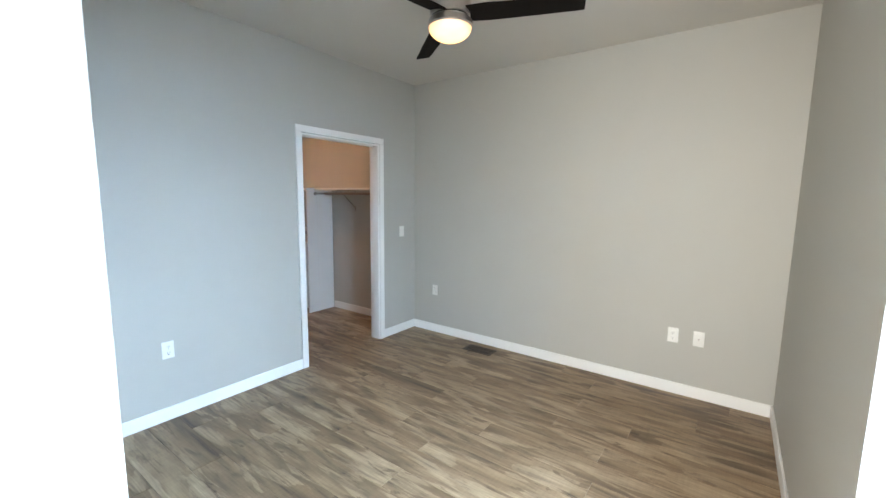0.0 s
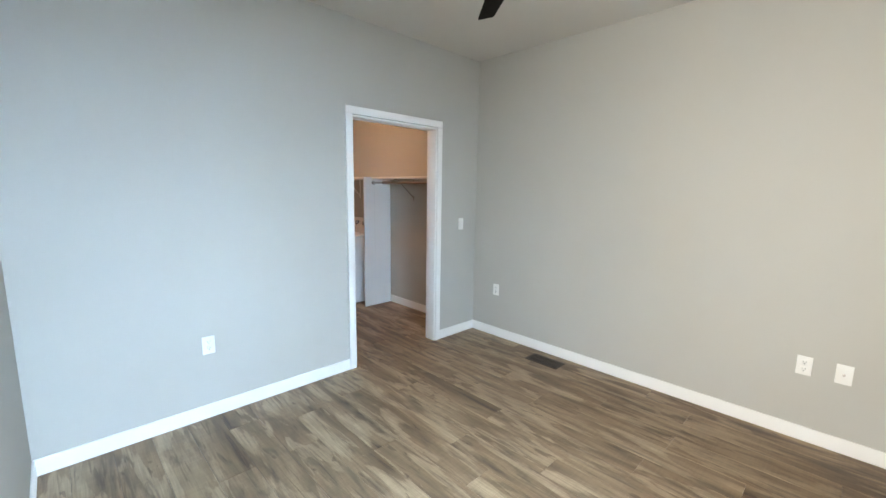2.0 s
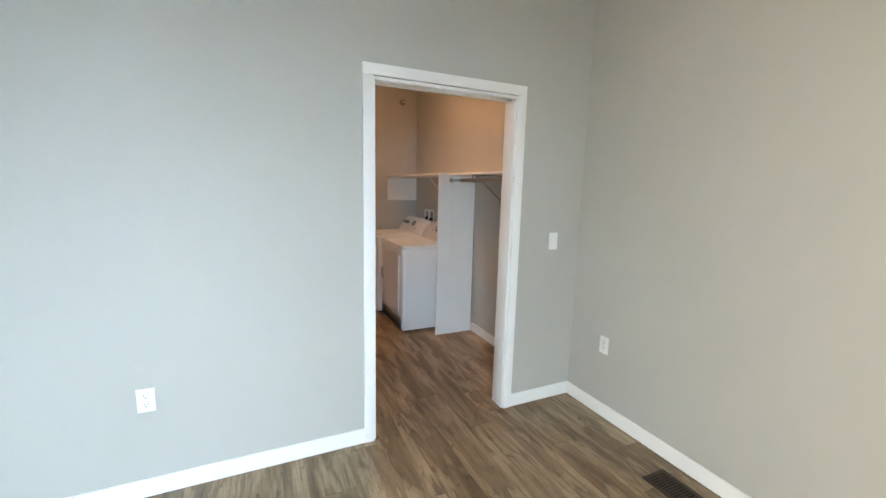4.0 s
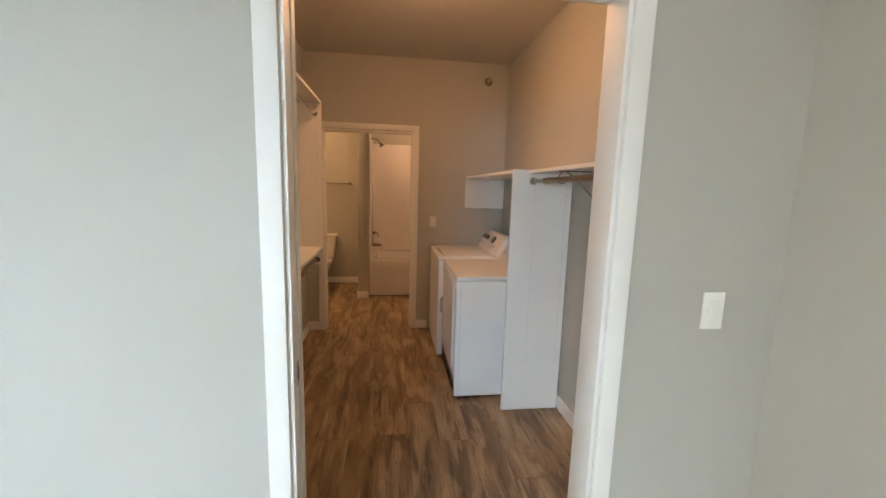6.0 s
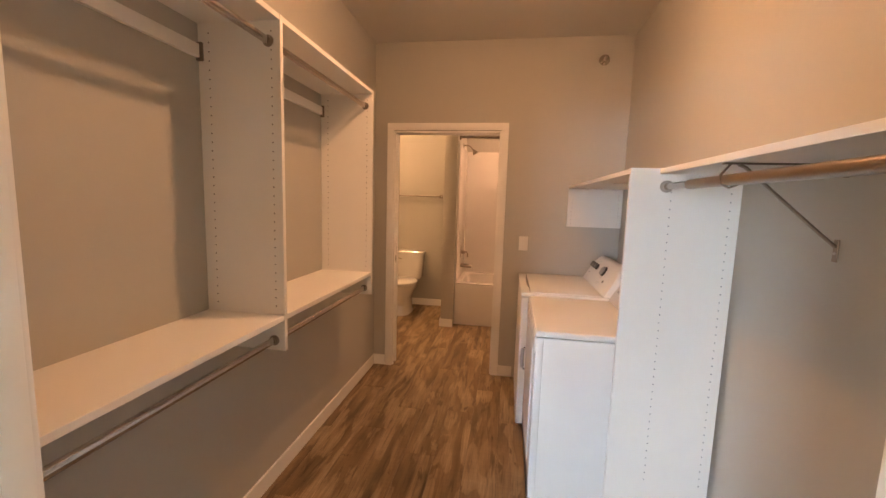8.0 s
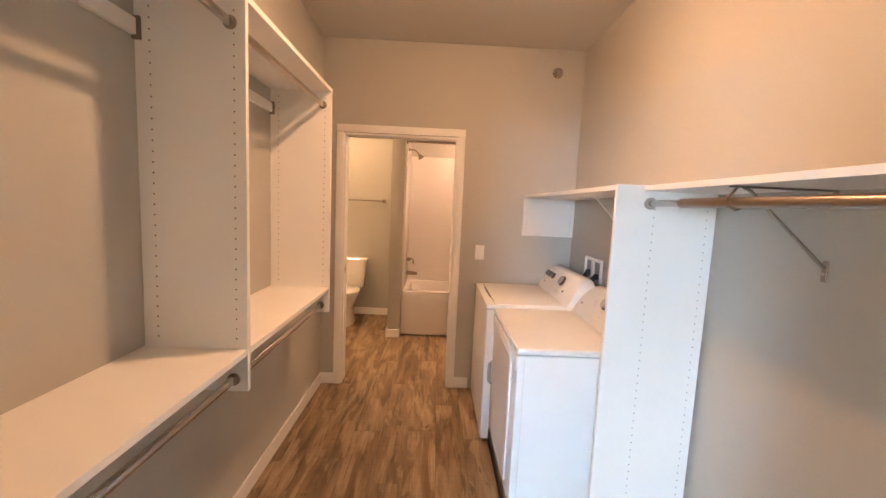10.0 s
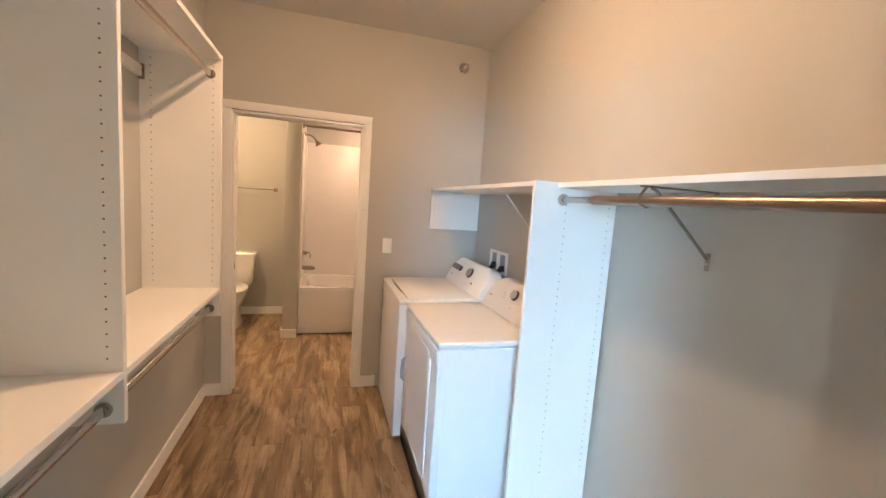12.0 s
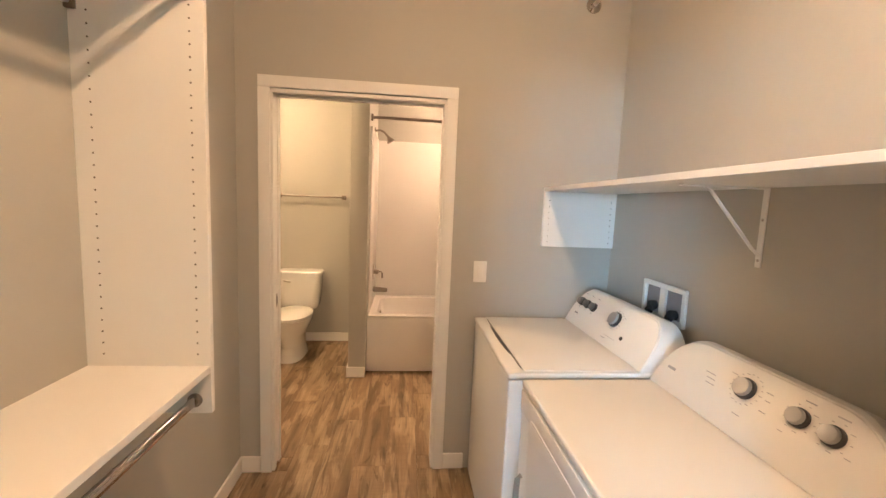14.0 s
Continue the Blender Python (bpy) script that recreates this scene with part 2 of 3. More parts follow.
def prism(profile, y0, y1, bevel=0.0):
    """A closed outline in x and z, drawn out along y."""
    bm = bmesh.new()
    a = [bm.verts.new((x, y0, z)) for x, z in profile]
    b = [bm.verts.new((x, y1, z)) for x, z in profile]
    k = len(profile)
    for i in range(k):
        bm.faces.new((a[i], a[(i + 1) % k], b[(i + 1) % k], b[i]))
    bm.faces.new(a[::-1])
    bm.faces.new(b)
    bmesh.ops.recalc_face_normals(bm, faces=bm.faces)
    if bevel:
        bmesh.ops.bevel(bm, geom=bm.edges[:], offset=bevel, segments=2, profile=0.5, affect="EDGES")
    return bm


# ---- plan ----
CH = 2.75                      # ceiling height
BW, BS = -3.375, -3.318        # bedroom: west and south faces; its corner stands at the origin
CL, CR, CF0, CF1 = -2.06, -0.046, 0.12, 3.076   # closet: left, right, front and back faces
BB = 5.205                     # bathroom back face
T = 0.12
D1 = (-1.466, -0.572)          # opening between bedroom and closet
D2 = (-1.888, -1.008)          # opening between closet and bathroom
DH = 2.05

# ---- walls ----


def doorway_wall(name, x0, x1, y0, d, label):
    """A wall along x with an opening and the pocket that its sliding door runs into."""
    y1, p0 = y0 + T, d[0] - 0.93
    s = 0.012
    bms = [box(x0, p0, y0, y1, -0.08, CH), box(p0, d[0] - s, y0, y0 + 0.032, -0.08, DH + s), box(p0, d[0] - s, y1 - 0.032, y1, -0.08, DH + s),
           box(p0, d[1] + s, y0, y1, DH + s, CH), box(d[1] + s, x1, y0, y1, -0.08, CH)]
    return solid(name, merge(*bms), PAINT, label, "wall")


doorway_wall("wall_north", BW - T, T, 0.0, D1, "greige painted drywall wall with a pocket doorway")
doorway_wall("wall_closet_back", -3.10, 0.20, CF1, D2, "greige painted wall behind washer with a doorway")
solid("wall_east", box(0, T, BS - T, 0, -0.08, CH), PAINT, "greige painted bedroom wall with low outlets", "wall")
W0, W1, WZ0, WZ1 = -3.24, -2.095, 0.30, 2.03
solid("wall_south", merge(box(BW - T, W0, BS - T, BS, -0.08, CH), box(W1, 0, BS - T, BS, -0.08, CH), box(W0, W1, BS - T, BS, -0.08, WZ0), box(W0, W1, BS - T, BS, WZ1, CH)),
      PAINT, "greige painted bedroom wall with a window opening", "wall")
EY0, EY1 = -3.30, -2.325
solid("wall_west", merge(box(BW - T, BW, EY1, 0, -0.08, CH, 0.006), box(BW - T, BW, BS, EY0, -0.08, CH), box(BW - T, BW, EY0, EY1, 2.12, CH)),
      PAINT, "painted bedroom wall ending at a cased-free opening", "wall")
solid("wall_closet_left", box(CL - T, CL, CF0, CF1, -0.08, CH), PAINT, "greige painted closet wall behind hanging unit", "wall")
solid("wall_closet_right", box(CR, CR + T, CF0, CF1, -0.08, CH), PAINT, "greige painted closet wall behind shelf and laundry", "wall")
solid("wall_bath_back", box(-3.10, 0.20, BB, BB + T, -0.08, CH), PAINT, "cream painted bathroom wall behind toilet", "wall")
solid("wall_bath_left", box(-3.22, -3.10, CF1, BB + T, -0.08, CH), PAINT, "plain painted bathroom side wall", "wall")
solid("wall_bath_right", box(0.03, 0.15, CF1 + T, BB, -0.08, CH), PAINT, "plain painted wall at the tub end", "wall")
solid("wall_stub", box(-1.655, -1.512, 4.292, BB, -0.08, CH, 0.004), PAINT, "narrow painted partition between toilet and tub", "wall")
# Unseen hall walls, added to block outside light; the west opening holds the lamp.
solid("wall_hall_west", merge(box(-5.1, -4.98, -4.2, -3.9, -0.08, CH), box(-5.1, -4.98, -1.9, -1.4, -0.08, CH), box(-5.1, -4.98, -3.9, -1.9, -0.08, 0.5), box(-5.1, -4.98, -3.9, -1.9, 2.3, CH)), PAINT, "unseen added hall wall, opened for the fill lamp", "wall")
solid("wall_hall_north", box(-4.98, BW - T, -1.52, -1.4, -0.08, CH), PAINT, "unseen added wall closing off the hall", "wall")
solid("wall_hall_south", box(-4.98, BW - T, -4.2, -4.08, -0.08, CH), PAINT, "unseen added wall closing off the hall", "wall")
# Added to shut the gap where the outdoor lamp leaked into the hall.
solid("wall_hall_east", box(BW - T, BW, -4.2, BS - T, -0.08, CH), PAINT, "unseen added wall closing off the hall", "wall")
solid("ceiling", merge(box(BW - T, T, BS - T, CF0 - 0.06, CH, CH + 0.1), box(-3.22, 0.25, CF0 - 0.06, BB + T, CH, CH + 0.1)), CEIL, "flat painted drywall ceiling", "ceiling")
# Unseen lid that completes the added hall shell.
solid("ceiling_hall", box(-5.1, BW - T, -4.2, -1.4, CH, CH + 0.1), CEIL, "unseen added ceiling over the hall", "ceiling")
FLOOR = solid("floor", merge(box(BW - T, T, BS - T, 0.06, -0.08, -0.006), box(-3.22, 0.25, 0.06, BB + T, -0.08, -0.006), box(-5.1, BW - T, -4.2, -1.4, -0.08, -0.006)), SUB,
              "grey-brown weathered wood-look vinyl plank floor", "floor")
# Out of view; added as a reflector below the bedroom window.
solid("ground", box(-60, 60, -80, 60, -0.45, -0.35), GROUND, "unseen pale ground added to bounce daylight indoors", "ground")

# ---- skirting ----
BBH, BT = 0.092, 0.013


def skirting(x0, x1, y0, y1):
    solid("baseboard", box(x0, x1, y0, y1, 0.0005, BBH, 0.003, 1), TRIM, "white painted flat baseboard", "baseboard")


skirting(BW + 0.002, -1.529, -BT, -0.0005)
skirting(-0.511, -BT - 0.001, -BT, -0.0005)
skirting(-BT, -0.0005, BS + BT + 0.001, -0.0008)
skirting(BW + 0.002, -0.0008, BS + 0.0005, BS + BT)
skirting(BW + 0.0005, BW + BT, EY1 - 0.012, -BT - 0.001)
skirting(BW - T - 0.002, BW + BT, EY1 - BT, EY1 - 0.0005)
skirting(CL + 0.0005, CL + BT, CF0 + 0.002, CF1 - BT - 0.001)
skirting(CL + 0.0008, -1.952, CF1 - BT, CF1 - 0.0005)
skirting(-0.946, -0.83, CF1 - BT, CF1 - 0.0005)
skirting(CR - BT, CR - 0.0005, CF0 + 0.002, 1.400)
skirting(CR - BT, CR - 0.0005, 1.424, CF1 - 0.002)
skirting(-3.09, -1.657, BB - BT, BB - 0.0005)
skirting(-1.655 - BT, -1.6555, 4.28, BB - BT - 0.001)
skirting(-1.655 - BT, -1.512, 4.292 - BT, 4.2915)


# ---- pocket doors with their frames ----
def pocket_door(name, d, y0, label, casing_back=True):
    y1 = y0 + T
    a, b = d
    root = thing(name, (a, y0, 0), label, "door", "structure")
    cw, ct, rv = 0.058, 0.015, 0.004
    top = DH + 0.002
    for yy0, yy1 in ((y0 - ct, y0 - 0.0005), (y1 + 0.0005, y1 + ct)):
        part("casing", box(a - rv - cw, a - rv, yy0, yy1, 0, top, 0.003), TRIM, root)
        part("casing", box(b + rv, b + rv + cw, yy0, yy1, 0, top, 0.003), TRIM, root)
        part("casing", box(a - rv - cw, b + rv + cw, yy0, yy1, top + 0.0008, top + cw, 0.003), TRIM, root)
    # the split jamb on the pocket side, and the solid one across
    for yy0, yy1 in ((y0, y0 + 0.036), (y1 - 0.036, y1)):
        part("jamb", box(a - 0.011, a + 0.008, yy0 + 0.0008, yy1, 0, DH - 0.018, 0.002), TRIM, root)
        part("head_jamb", box(a - 0.011, b + 0.011, yy0 + 0.0008, yy1, DH - 0.0175, DH + 0.001, 0.002), TRIM, root)
    part("jamb", box(b - 0.008, b + 0.011, y0 + 0.0008, y1 - 0.0008, 0, DH - 0.018, 0.002), TRIM, root)
    part("track", box(a - 0.9, b, y0 + 0.040, y1 - 0.040, DH - 0.004, DH + 0.010), DARK, root, "dark steel sliding track")
    slab = part("door_panel", box(a - 0.895, a + 0.004, y0 + 0.042, y1 - 0.042, 0.012, DH - 0.012, 0.0025), TRIM, root, "white slab slid into the wall")
    pull = part("edge_pull", box(a + 0.0035, a + 0.0065, y0 + 0.050, y1 - 0.050, 0.92, 0.99, 0.001), NICKEL, slab, "nickel edge pull")
    part("pull_slot", box(a + 0.006, a + 0.0072, y0 + 0.055, y1 - 0.055, 0.935, 0.975), DARK, root)
    return root


pocket_door("door_1", D1, 0.0, "white-trimmed doorway with pocket door slid open")
pocket_door("door_2", D2, CF1, "white-trimmed bathroom doorway with pocket door open")

# ---- bedroom window ----
win = thing("window_1", (W0, BS - T, WZ0), "white vinyl bedroom window with drywall returns", "window", "structure")
for x0, x1, z0, z1 in ((W0 + 0.001, W0 + 0.05, WZ0 + 0.001, WZ1 - 0.001), (W1 - 0.05, W1 - 0.001, WZ0 + 0.001, WZ1 - 0.001), (W0 + 0.05, W1 - 0.05, WZ0 + 0.001, WZ0 + 0.06), (W0 + 0.05, W1 - 0.05, WZ1 - 0.05, WZ1 - 0.001),
                       (W0 + 0.05, W1 - 0.05, 1.15, 1.20)):
    part("window_frame", box(x0, x1, BS - T + 0.005, BS - T + 0.05, z0, z1, 0.003), TRIM, win)
for z0, z1 in ((WZ0 + 0.06, 1.15), (1.20, WZ1 - 0.05)):
    pane = part("pane", box(W0 + 0.05, W1 - 0.05, BS - T + 0.022, BS - T + 0.028, z0, z1), GLASS, win, "clear glass")
    pane.visible_shadow = False


# ---- wall plates ----
def plate(name, at, n, label, kind):
    """A switch or outlet on a wall; n is the way it faces, along x or y."""
    root = thing(name, at, label, "switch" if kind == "switch" else "outlet", group="bedroom outlets" if kind == "outlet" else "")
    o, nv = Vector(at), Vector(n)
    side = Vector((-nv.y, nv.x, 0))

    def slab(w, h, d0, d1, u=0.0, v=0.0, bevel=0.002):
        bm = box(-w / 2 + u, w / 2 + u, d0, d1, -h / 2 + v, h / 2 + v, bevel)
        m = Matrix.Translation(o) @ Matrix((( -side.x, nv.x, 0, 0), (-side.y, nv.y, 0, 0), (0, 0, 1, 0), (0, 0, 0, 1)))
        bmesh.ops.transform(bm, matrix=m, verts=bm.verts)
        bmesh.ops.recalc_face_normals(bm, faces=bm.faces)
        return bm

    part("cover_plate", slab(0.072, 0.116, 0.0005, 0.006, bevel=0.0025), PLASTIC, root)
    if kind == "switch":
        part("rocker", slab(0.034, 0.068, 0.005, 0.010), PLASTIC, root)
    elif kind == "outlet":
        for v in (-0.021, 0.021):
            face = part("socket", slab(0.034, 0.030, 0.005, 0.0085, 0, v), PLASTIC, root)
            for u, h in ((-0.007, 0.009), (0.007, 0.008)):
                part("slot", slab(0.0025, h, 0.008, 0.0089, u, v + 0.004, 0), DARK, face)
            part("slot", slab(0.005, 0.005, 0.008, 0.0089, 0, v - 0.008, 0), DARK, face)
    else:
        part("jack", disc(o + nv * 0.005, nv, 0.007, 0.010, 0.001, 12), NICKEL, root, "threaded metal coax jack")
    for v in (-0.048, 0.048) if kind != "outlet" else (0.0,):
        part("screw", disc(o + nv * 0.0055 + Vector((0, 0, v)), nv, 0.003, 0.0012, 0, 10), PLASTIC, root)


plate("light_switch", (-0.225, 0, 1.146), (0, -1, 0), "white rocker switch beside the closet doorway", "switch")
plate("light_switch", (-0.785, CF1, 1.150), (0, -1, 0), "white rocker switch on greige wall above washer", "switch")
plate("wall_outlet", (-2.545, 0, 0.486), (0, -1, 0), "white duplex outlet low on greige wall", "outlet")
plate("wall_outlet", (0, -0.310, 0.486), (-1, 0, 0), "white duplex outlet near the bedroom corner", "outlet")
plate("wall_outlet", (0, -2.670, 0.471), (-1, 0, 0), "white duplex outlet beside a coax plate", "outlet")
plate("coax_plate", (0, -2.842, 0.472), (-1, 0, 0), "white cable plate with metal jack beside outlet", "coax")

# ---- floor register ----
reg = thing("floor_register", (-0.175, -1.015, 0), "dark bronze slotted floor register by baseboard", "floor vent")
RX0, RX1, RY0, RY1 = -0.262, -0.100, -1.170, -0.862
for x0, x1, y0, y1 in ((RX0, RX0 + 0.022, RY0, RY1), (RX1 - 0.022, RX1, RY0, RY1), (RX0 + 0.022, RX1 - 0.022, RY0, RY0 + 0.022), (RX0 + 0.022, RX1 - 0.022, RY1 - 0.022, RY1)):
    part("frame", box(x0, x1, y0, y1, 0.0005, 0.006, 0.0015, 1), BRONZE, reg)
part("well", box(RX0 + 0.02, RX1 - 0.02, RY0 + 0.02, RY1 - 0.02, 0.0004, 0.0012), DARK, reg)
for k in range(17):
    y = RY0 + 0.032 + k * (RY1 - RY0 - 0.064) / 16
    part("slat", box(RX0 + 0.022, RX1 - 0.022, y - 0.003, y + 0.003, 0.0013, 0.005), BRONZE, reg)
part("divider", box((RX0 + RX1) / 2 - 0.004, (RX0 + RX1) / 2 + 0.004, RY0 + 0.022, RY1 - 0.022, 0.0015, 0.0055), BRONZE, reg)

# ---- ceiling fan ----
FX, FY = -1.70, -1.685
FZ = -0.004
fan = thing("ceiling_fan", (FX, FY, CH), "brushed nickel fan, three espresso blades, lit dome", "ceiling fan")
part("canopy", loft([(FX, FY, CH - 0.0005, 0.07, 0.07, 2), (FX, FY, CH - 0.03, 0.068, 0.068, 2), (FX, FY, CH - 0.055, 0.03, 0.03, 2)]), NICKEL, fan)
part("downrod", tube([(FX, FY, CH - 0.04), (FX, FY, 2.60)], 0.013), NICKEL, fan)
part("motor_housing", loft([(FX, FY, FZ + 2.615, 0.05, 0.05, 2), (FX, FY, FZ + 2.60, 0.095, 0.095, 2), (FX, FY, FZ + 2.575, 0.108, 0.108, 2), (FX, FY, FZ + 2.475, 0.108, 0.108, 2), (FX, FY, FZ + 2.47, 0.100, 0.100, 2)]), NICKEL, fan)
part("band", loft([(FX, FY, FZ + 2.472, 0.101, 0.101, 2), (FX, FY, FZ + 2.464, 0.101, 0.101, 2)]), DARK, fan, "thin black shadow ring")
part("light_collar", loft([(FX, FY, FZ + 2.464, 0.105, 0.105, 2), (FX, FY, FZ + 2.45, 0.118, 0.118, 2), (FX, FY, FZ + 2.425, 0.121, 0.121, 2), (FX, FY, FZ + 2.418, 0.115, 0.115, 2)]), NICKEL, fan)
dome = [(FX, FY, FZ + 2.420 - 0.070 * math.sin(a), 0.114 * math.cos(a) + 0.001, 0.114 * math.cos(a) + 0.001, 2) for a in [k * math.pi / 2 / 9 for k in range(10)]]
part("glass_dome", loft(dome), GLOW, fan, "glowing frosted glass bowl")
for ang in (-68.5, 50.5, 171.0):
    bm = bmesh.new()
    rows = []
    for r, w0, w1 in ((0.075, -0.052, 0.055), (0.20, -0.058, 0.064), (0.45, -0.048, 0.062), (0.665, -0.036, 0.058), (0.68, -0.030, 0.054)):
        rows.append([bm.verts.new((r, w, z - w * 0.24)) for w, z in ((w0, 0.004), (w1, 0.004), (w1, -0.004), (w0, -0.004))])
    for p, q in zip(rows, rows[1:]):
        for k in range(4):
            bm.faces.new((p[k], p[(k + 1) % 4], q[(k + 1) % 4], q[k]))
    bm.faces.new(rows[0][::-1])
    bm.faces.new(rows[-1])
    bmesh.ops.recalc_face_normals(bm, faces=bm.faces)
    bmesh.ops.transform(bm, matrix=pose(FX, FY, FZ + 2.484, 0, 0, ang), verts=bm.verts)
    part("blade", bm, BLADE, fan, "dark espresso blade")


# ---- closet: flush lights ----
def flush_light(at, glow, r, q, label):
    x, y = at
    root = thing("ceiling_light", (x, y, CH), label, "ceiling light")
    part("base_ring", loft([(x, y, CH - 0.0005, r, r, 2), (x, y, CH - 0.045, r, r, 2), (x, y, CH - 0.05, r - 0.006, r - 0.006, 2)]), NICKEL, root)
    k = [(x, y, CH - 0.046 - 0.6 * q * math.sin(a) - 0.012, q * math.cos(a) + 0.001, q * math.cos(a) + 0.001, 2) for a in [j * math.pi / 16 for j in range(9)]]
    k = [(x, y, CH - 0.046, q, q, 2)] + k
    part("glass_dome", loft(k), glow, root, "glowing frosted glass dome")


flush_light((-0.985, 1.44), CLOSET_GLOW, 0.095, 0.052, "nickel flush closet light with frosted dome")
flush_light((-2.55, 4.2), BATH_GLOW, 0.15, 0.138, "nickel flush bathroom light with frosted dome")
flush_light((-0.60, 4.62), TUB_GLOW, 0.11, 0.098, "small flush light over the bathtub")


# ---- closet: hanging unit on the left wall ----
def holes(ys, xs, z0, z1, facing):
    """Shelf pin holes down a panel: dark plugs, hardly proud of it."""
    bms = []
    z = z0
    while z < z1:
        for x in xs:
            bms.append(disc((x, ys, z), (0, facing, 0), 0.0027, 0.0005, 0, 6))
        z += 0.032
    return merge(*bms)


UX = -1.734                    # front edge of the hanging unit
unit = thing("closet_hanging_unit", (CL, 0.13, 0.885), "white melamine wall-hung closet unit, empty", "closet unit")
for y0 in (0.125, 1.106, 2.076):
    p = part("side_panel", box(CL + 0.0005, UX, y0, y0 + 0.018, 0.885, 2.108, 0.0012, 1), MELA, unit)
    if y0 > 1:
        part("pin_holes", holes(y0 - 0.0001, (CL + 0.045, UX - 0.035), 1.06, 2.06, -1), HOLE, p)["kind"] = "stuff"
    if y0 < 2:
        part("pin_holes", holes(y0 + 0.0181, (CL + 0.045, UX - 0.035), 1.06, 2.06, 1), HOLE, p)["kind"] = "stuff"
for y0, y1 in ((0.1435, 1.1055), (1.1245, 2.0755)):
    part("top_shelf", box(CL + 0.0005, UX - 0.0015, y0, y1, 2.087, 2.1065, 0.001, 1), MELA, unit)
    part("bottom_shelf", box(CL + 0.0005, UX - 0.0015, y0, y1, 1.006, 1.026, 0.001, 1), MELA, unit)
    part("hang_rail", box(CL + 0.0005, CL + 0.017, y0 + 0.012, y1 - 0.012, 1.965, 2.012, 0.001, 1), MELA, unit)
    for yb in (y0, y1 - 0.012):
        part("rail_bracket", box(CL + 0.0005, CL + 0.024, yb, yb + 0.012, 1.955, 2.02, 0.002), SATIN, unit, "dark metal bracket")
    for z in (2.018, 0.925):
        rod = part("hanging_rod", tube([(UX - 0.045, y0 + 0.004, z), (UX - 0.045, y1 - 0.004, z)], 0.0095, 16, 0.0145), CHROME, unit, "oval chrome rod")
        for ye, s in ((y0, 1), (y1, -1)):
            part("rod_cup", aim(loft([(0, 0, 0, 0.02, 0.02, 2), (0, 0, 0.004, 0.02, 0.02, 2), (0, 0, 0.006, 0.016, 0.016, 2), (0, 0, 0.014, 0.014, 0.014, 2)]), (UX - 0.045, ye, z), (0, s, 0)), SATIN, rod)

# ---- closet: shelf, divider and rod along the right wall ----
SX, SZ = -0.455, 1.623         # shelf front and top
PY0, PY1 = 1.403, 1.421
div = thing("closet_divider_panel", (SX, PY0, 0), "tall white melamine divider with pin holes beside dryer", "panel")
pan = part("panel", box(SX - 0.002, CR - 0.014, PY0, PY1, 0.001, SZ + 0.002, 0.0012, 1), MELA, div)
part("pin_holes", holes(PY0 - 0.0001, (SX + 0.15, CR - 0.05), 0.35, 1.55, -1), PRINT, pan)["kind"] = "stuff"
for y0, y1, lab in ((CF0 + 0.001, PY0 - 0.0008, "long white melamine shelf above a hanging rod"), (PY1 + 0.0008, CF1 - 0.001, "long white melamine shelf above washer and dryer")):
    solid("wall_shelf", box(SX if y0 > 1 else -0.352, CR - 0.0008, y0, y1, SZ - 0.02, SZ, 0.001, 1), MELA, lab, "shelf", kind="thing")
sp = thing("shelf_end_panel", (SX, CF1, 1.315), "small white shelf support panel on wall", "panel")
e = part("panel", box(SX, CR - 0.001, CF1 - 0.020, CF1 - 0.001, 1.303, SZ - 0.0208, 0.001, 1), MELA, sp)
part("pin_holes", holes(CF1 - 0.0201, (SX + 0.03, CR - 0.03), 1.33, 1.58, -1), HOLE, e)["kind"] = "stuff"

rodr = thing("closet_rod", (-0.325, PY0, 1.552), "telescoping chrome closet rod under the shelf", "closet rod")
part("thin_tube", tube([(-0.325, PY0 - 0.003, 1.556), (-0.325, 1.16, 1.556)], 0.0125, 18), CHROME, rodr)
part("thick_tube", tube([(-0.325, 1.20, 1.556), (-0.325, CF0 + 0.004, 1.556)], 0.0160, 18), TUBE, rodr, "bronze-toned outer tube")
part("rod_cup", disc((-0.325, PY0 - 0.0005, 1.556), (0, -1, 0), 0.023, 0.010, 0.002), NICKEL, rodr)
part("rod_cup", disc((-0.325, CF0 + 0.0005, 1.556), (0, 1, 0), 0.023, 0.010, 0.002), NICKEL, rodr)


def shelf_bracket(y, mat, hook, label):
    root = thing("shelf_bracket", (CR, y, 1.37), label, "bracket")
    w = 0.008 if hook else 0.011
    z = SZ - 0.0205
    tip = -0.29 if hook else -0.245
    if hook:
        part("wall_tab", box(CR - 0.005, CR - 0.0008, y - w, y + w, z - 0.035, z, 0.001, 1), mat, root)
    part("wall_leg", box(CR - 0.005, CR - 0.0008, y - w, y + w, 1.345, 1.405 if hook else z, 0.001, 1), TUBE if hook else mat, root)
    part("shelf_arm", box(-0.345, CR - 0.005, y - w, y + w, z - 0.005, z, 0.001, 1), mat, root)
    part("brace", tube([(CR - 0.006, y, 1.385), (CR - 0.03, y, 1.405), (tip, y, z - 0.012), (tip - 0.015, y, z - 0.006)], 0.008, 8, 0.004), mat, root)
    for zz in (1.368,) if hook else (1.368, 1.50):
        part("screw", disc((CR - 0.005, y, zz), (-1, 0, 0), 0.0045, 0.002, 0.001, 10), NICKEL, root)
    if hook:
        part("hook", tube([(-0.325, y, z - 0.002), (-0.348, y, 1.570), (-0.347, y, 1.545), (-0.325, y, 1.535), (-0.306, y, 1.543)], 0.006, 8, 0.003), mat, root)


shelf_bracket(0.955, SATIN, True, "metal shelf bracket with rod hook and brace")
shelf_bracket(2.128, TRIM, False, "white metal shelf bracket with diagonal brace")


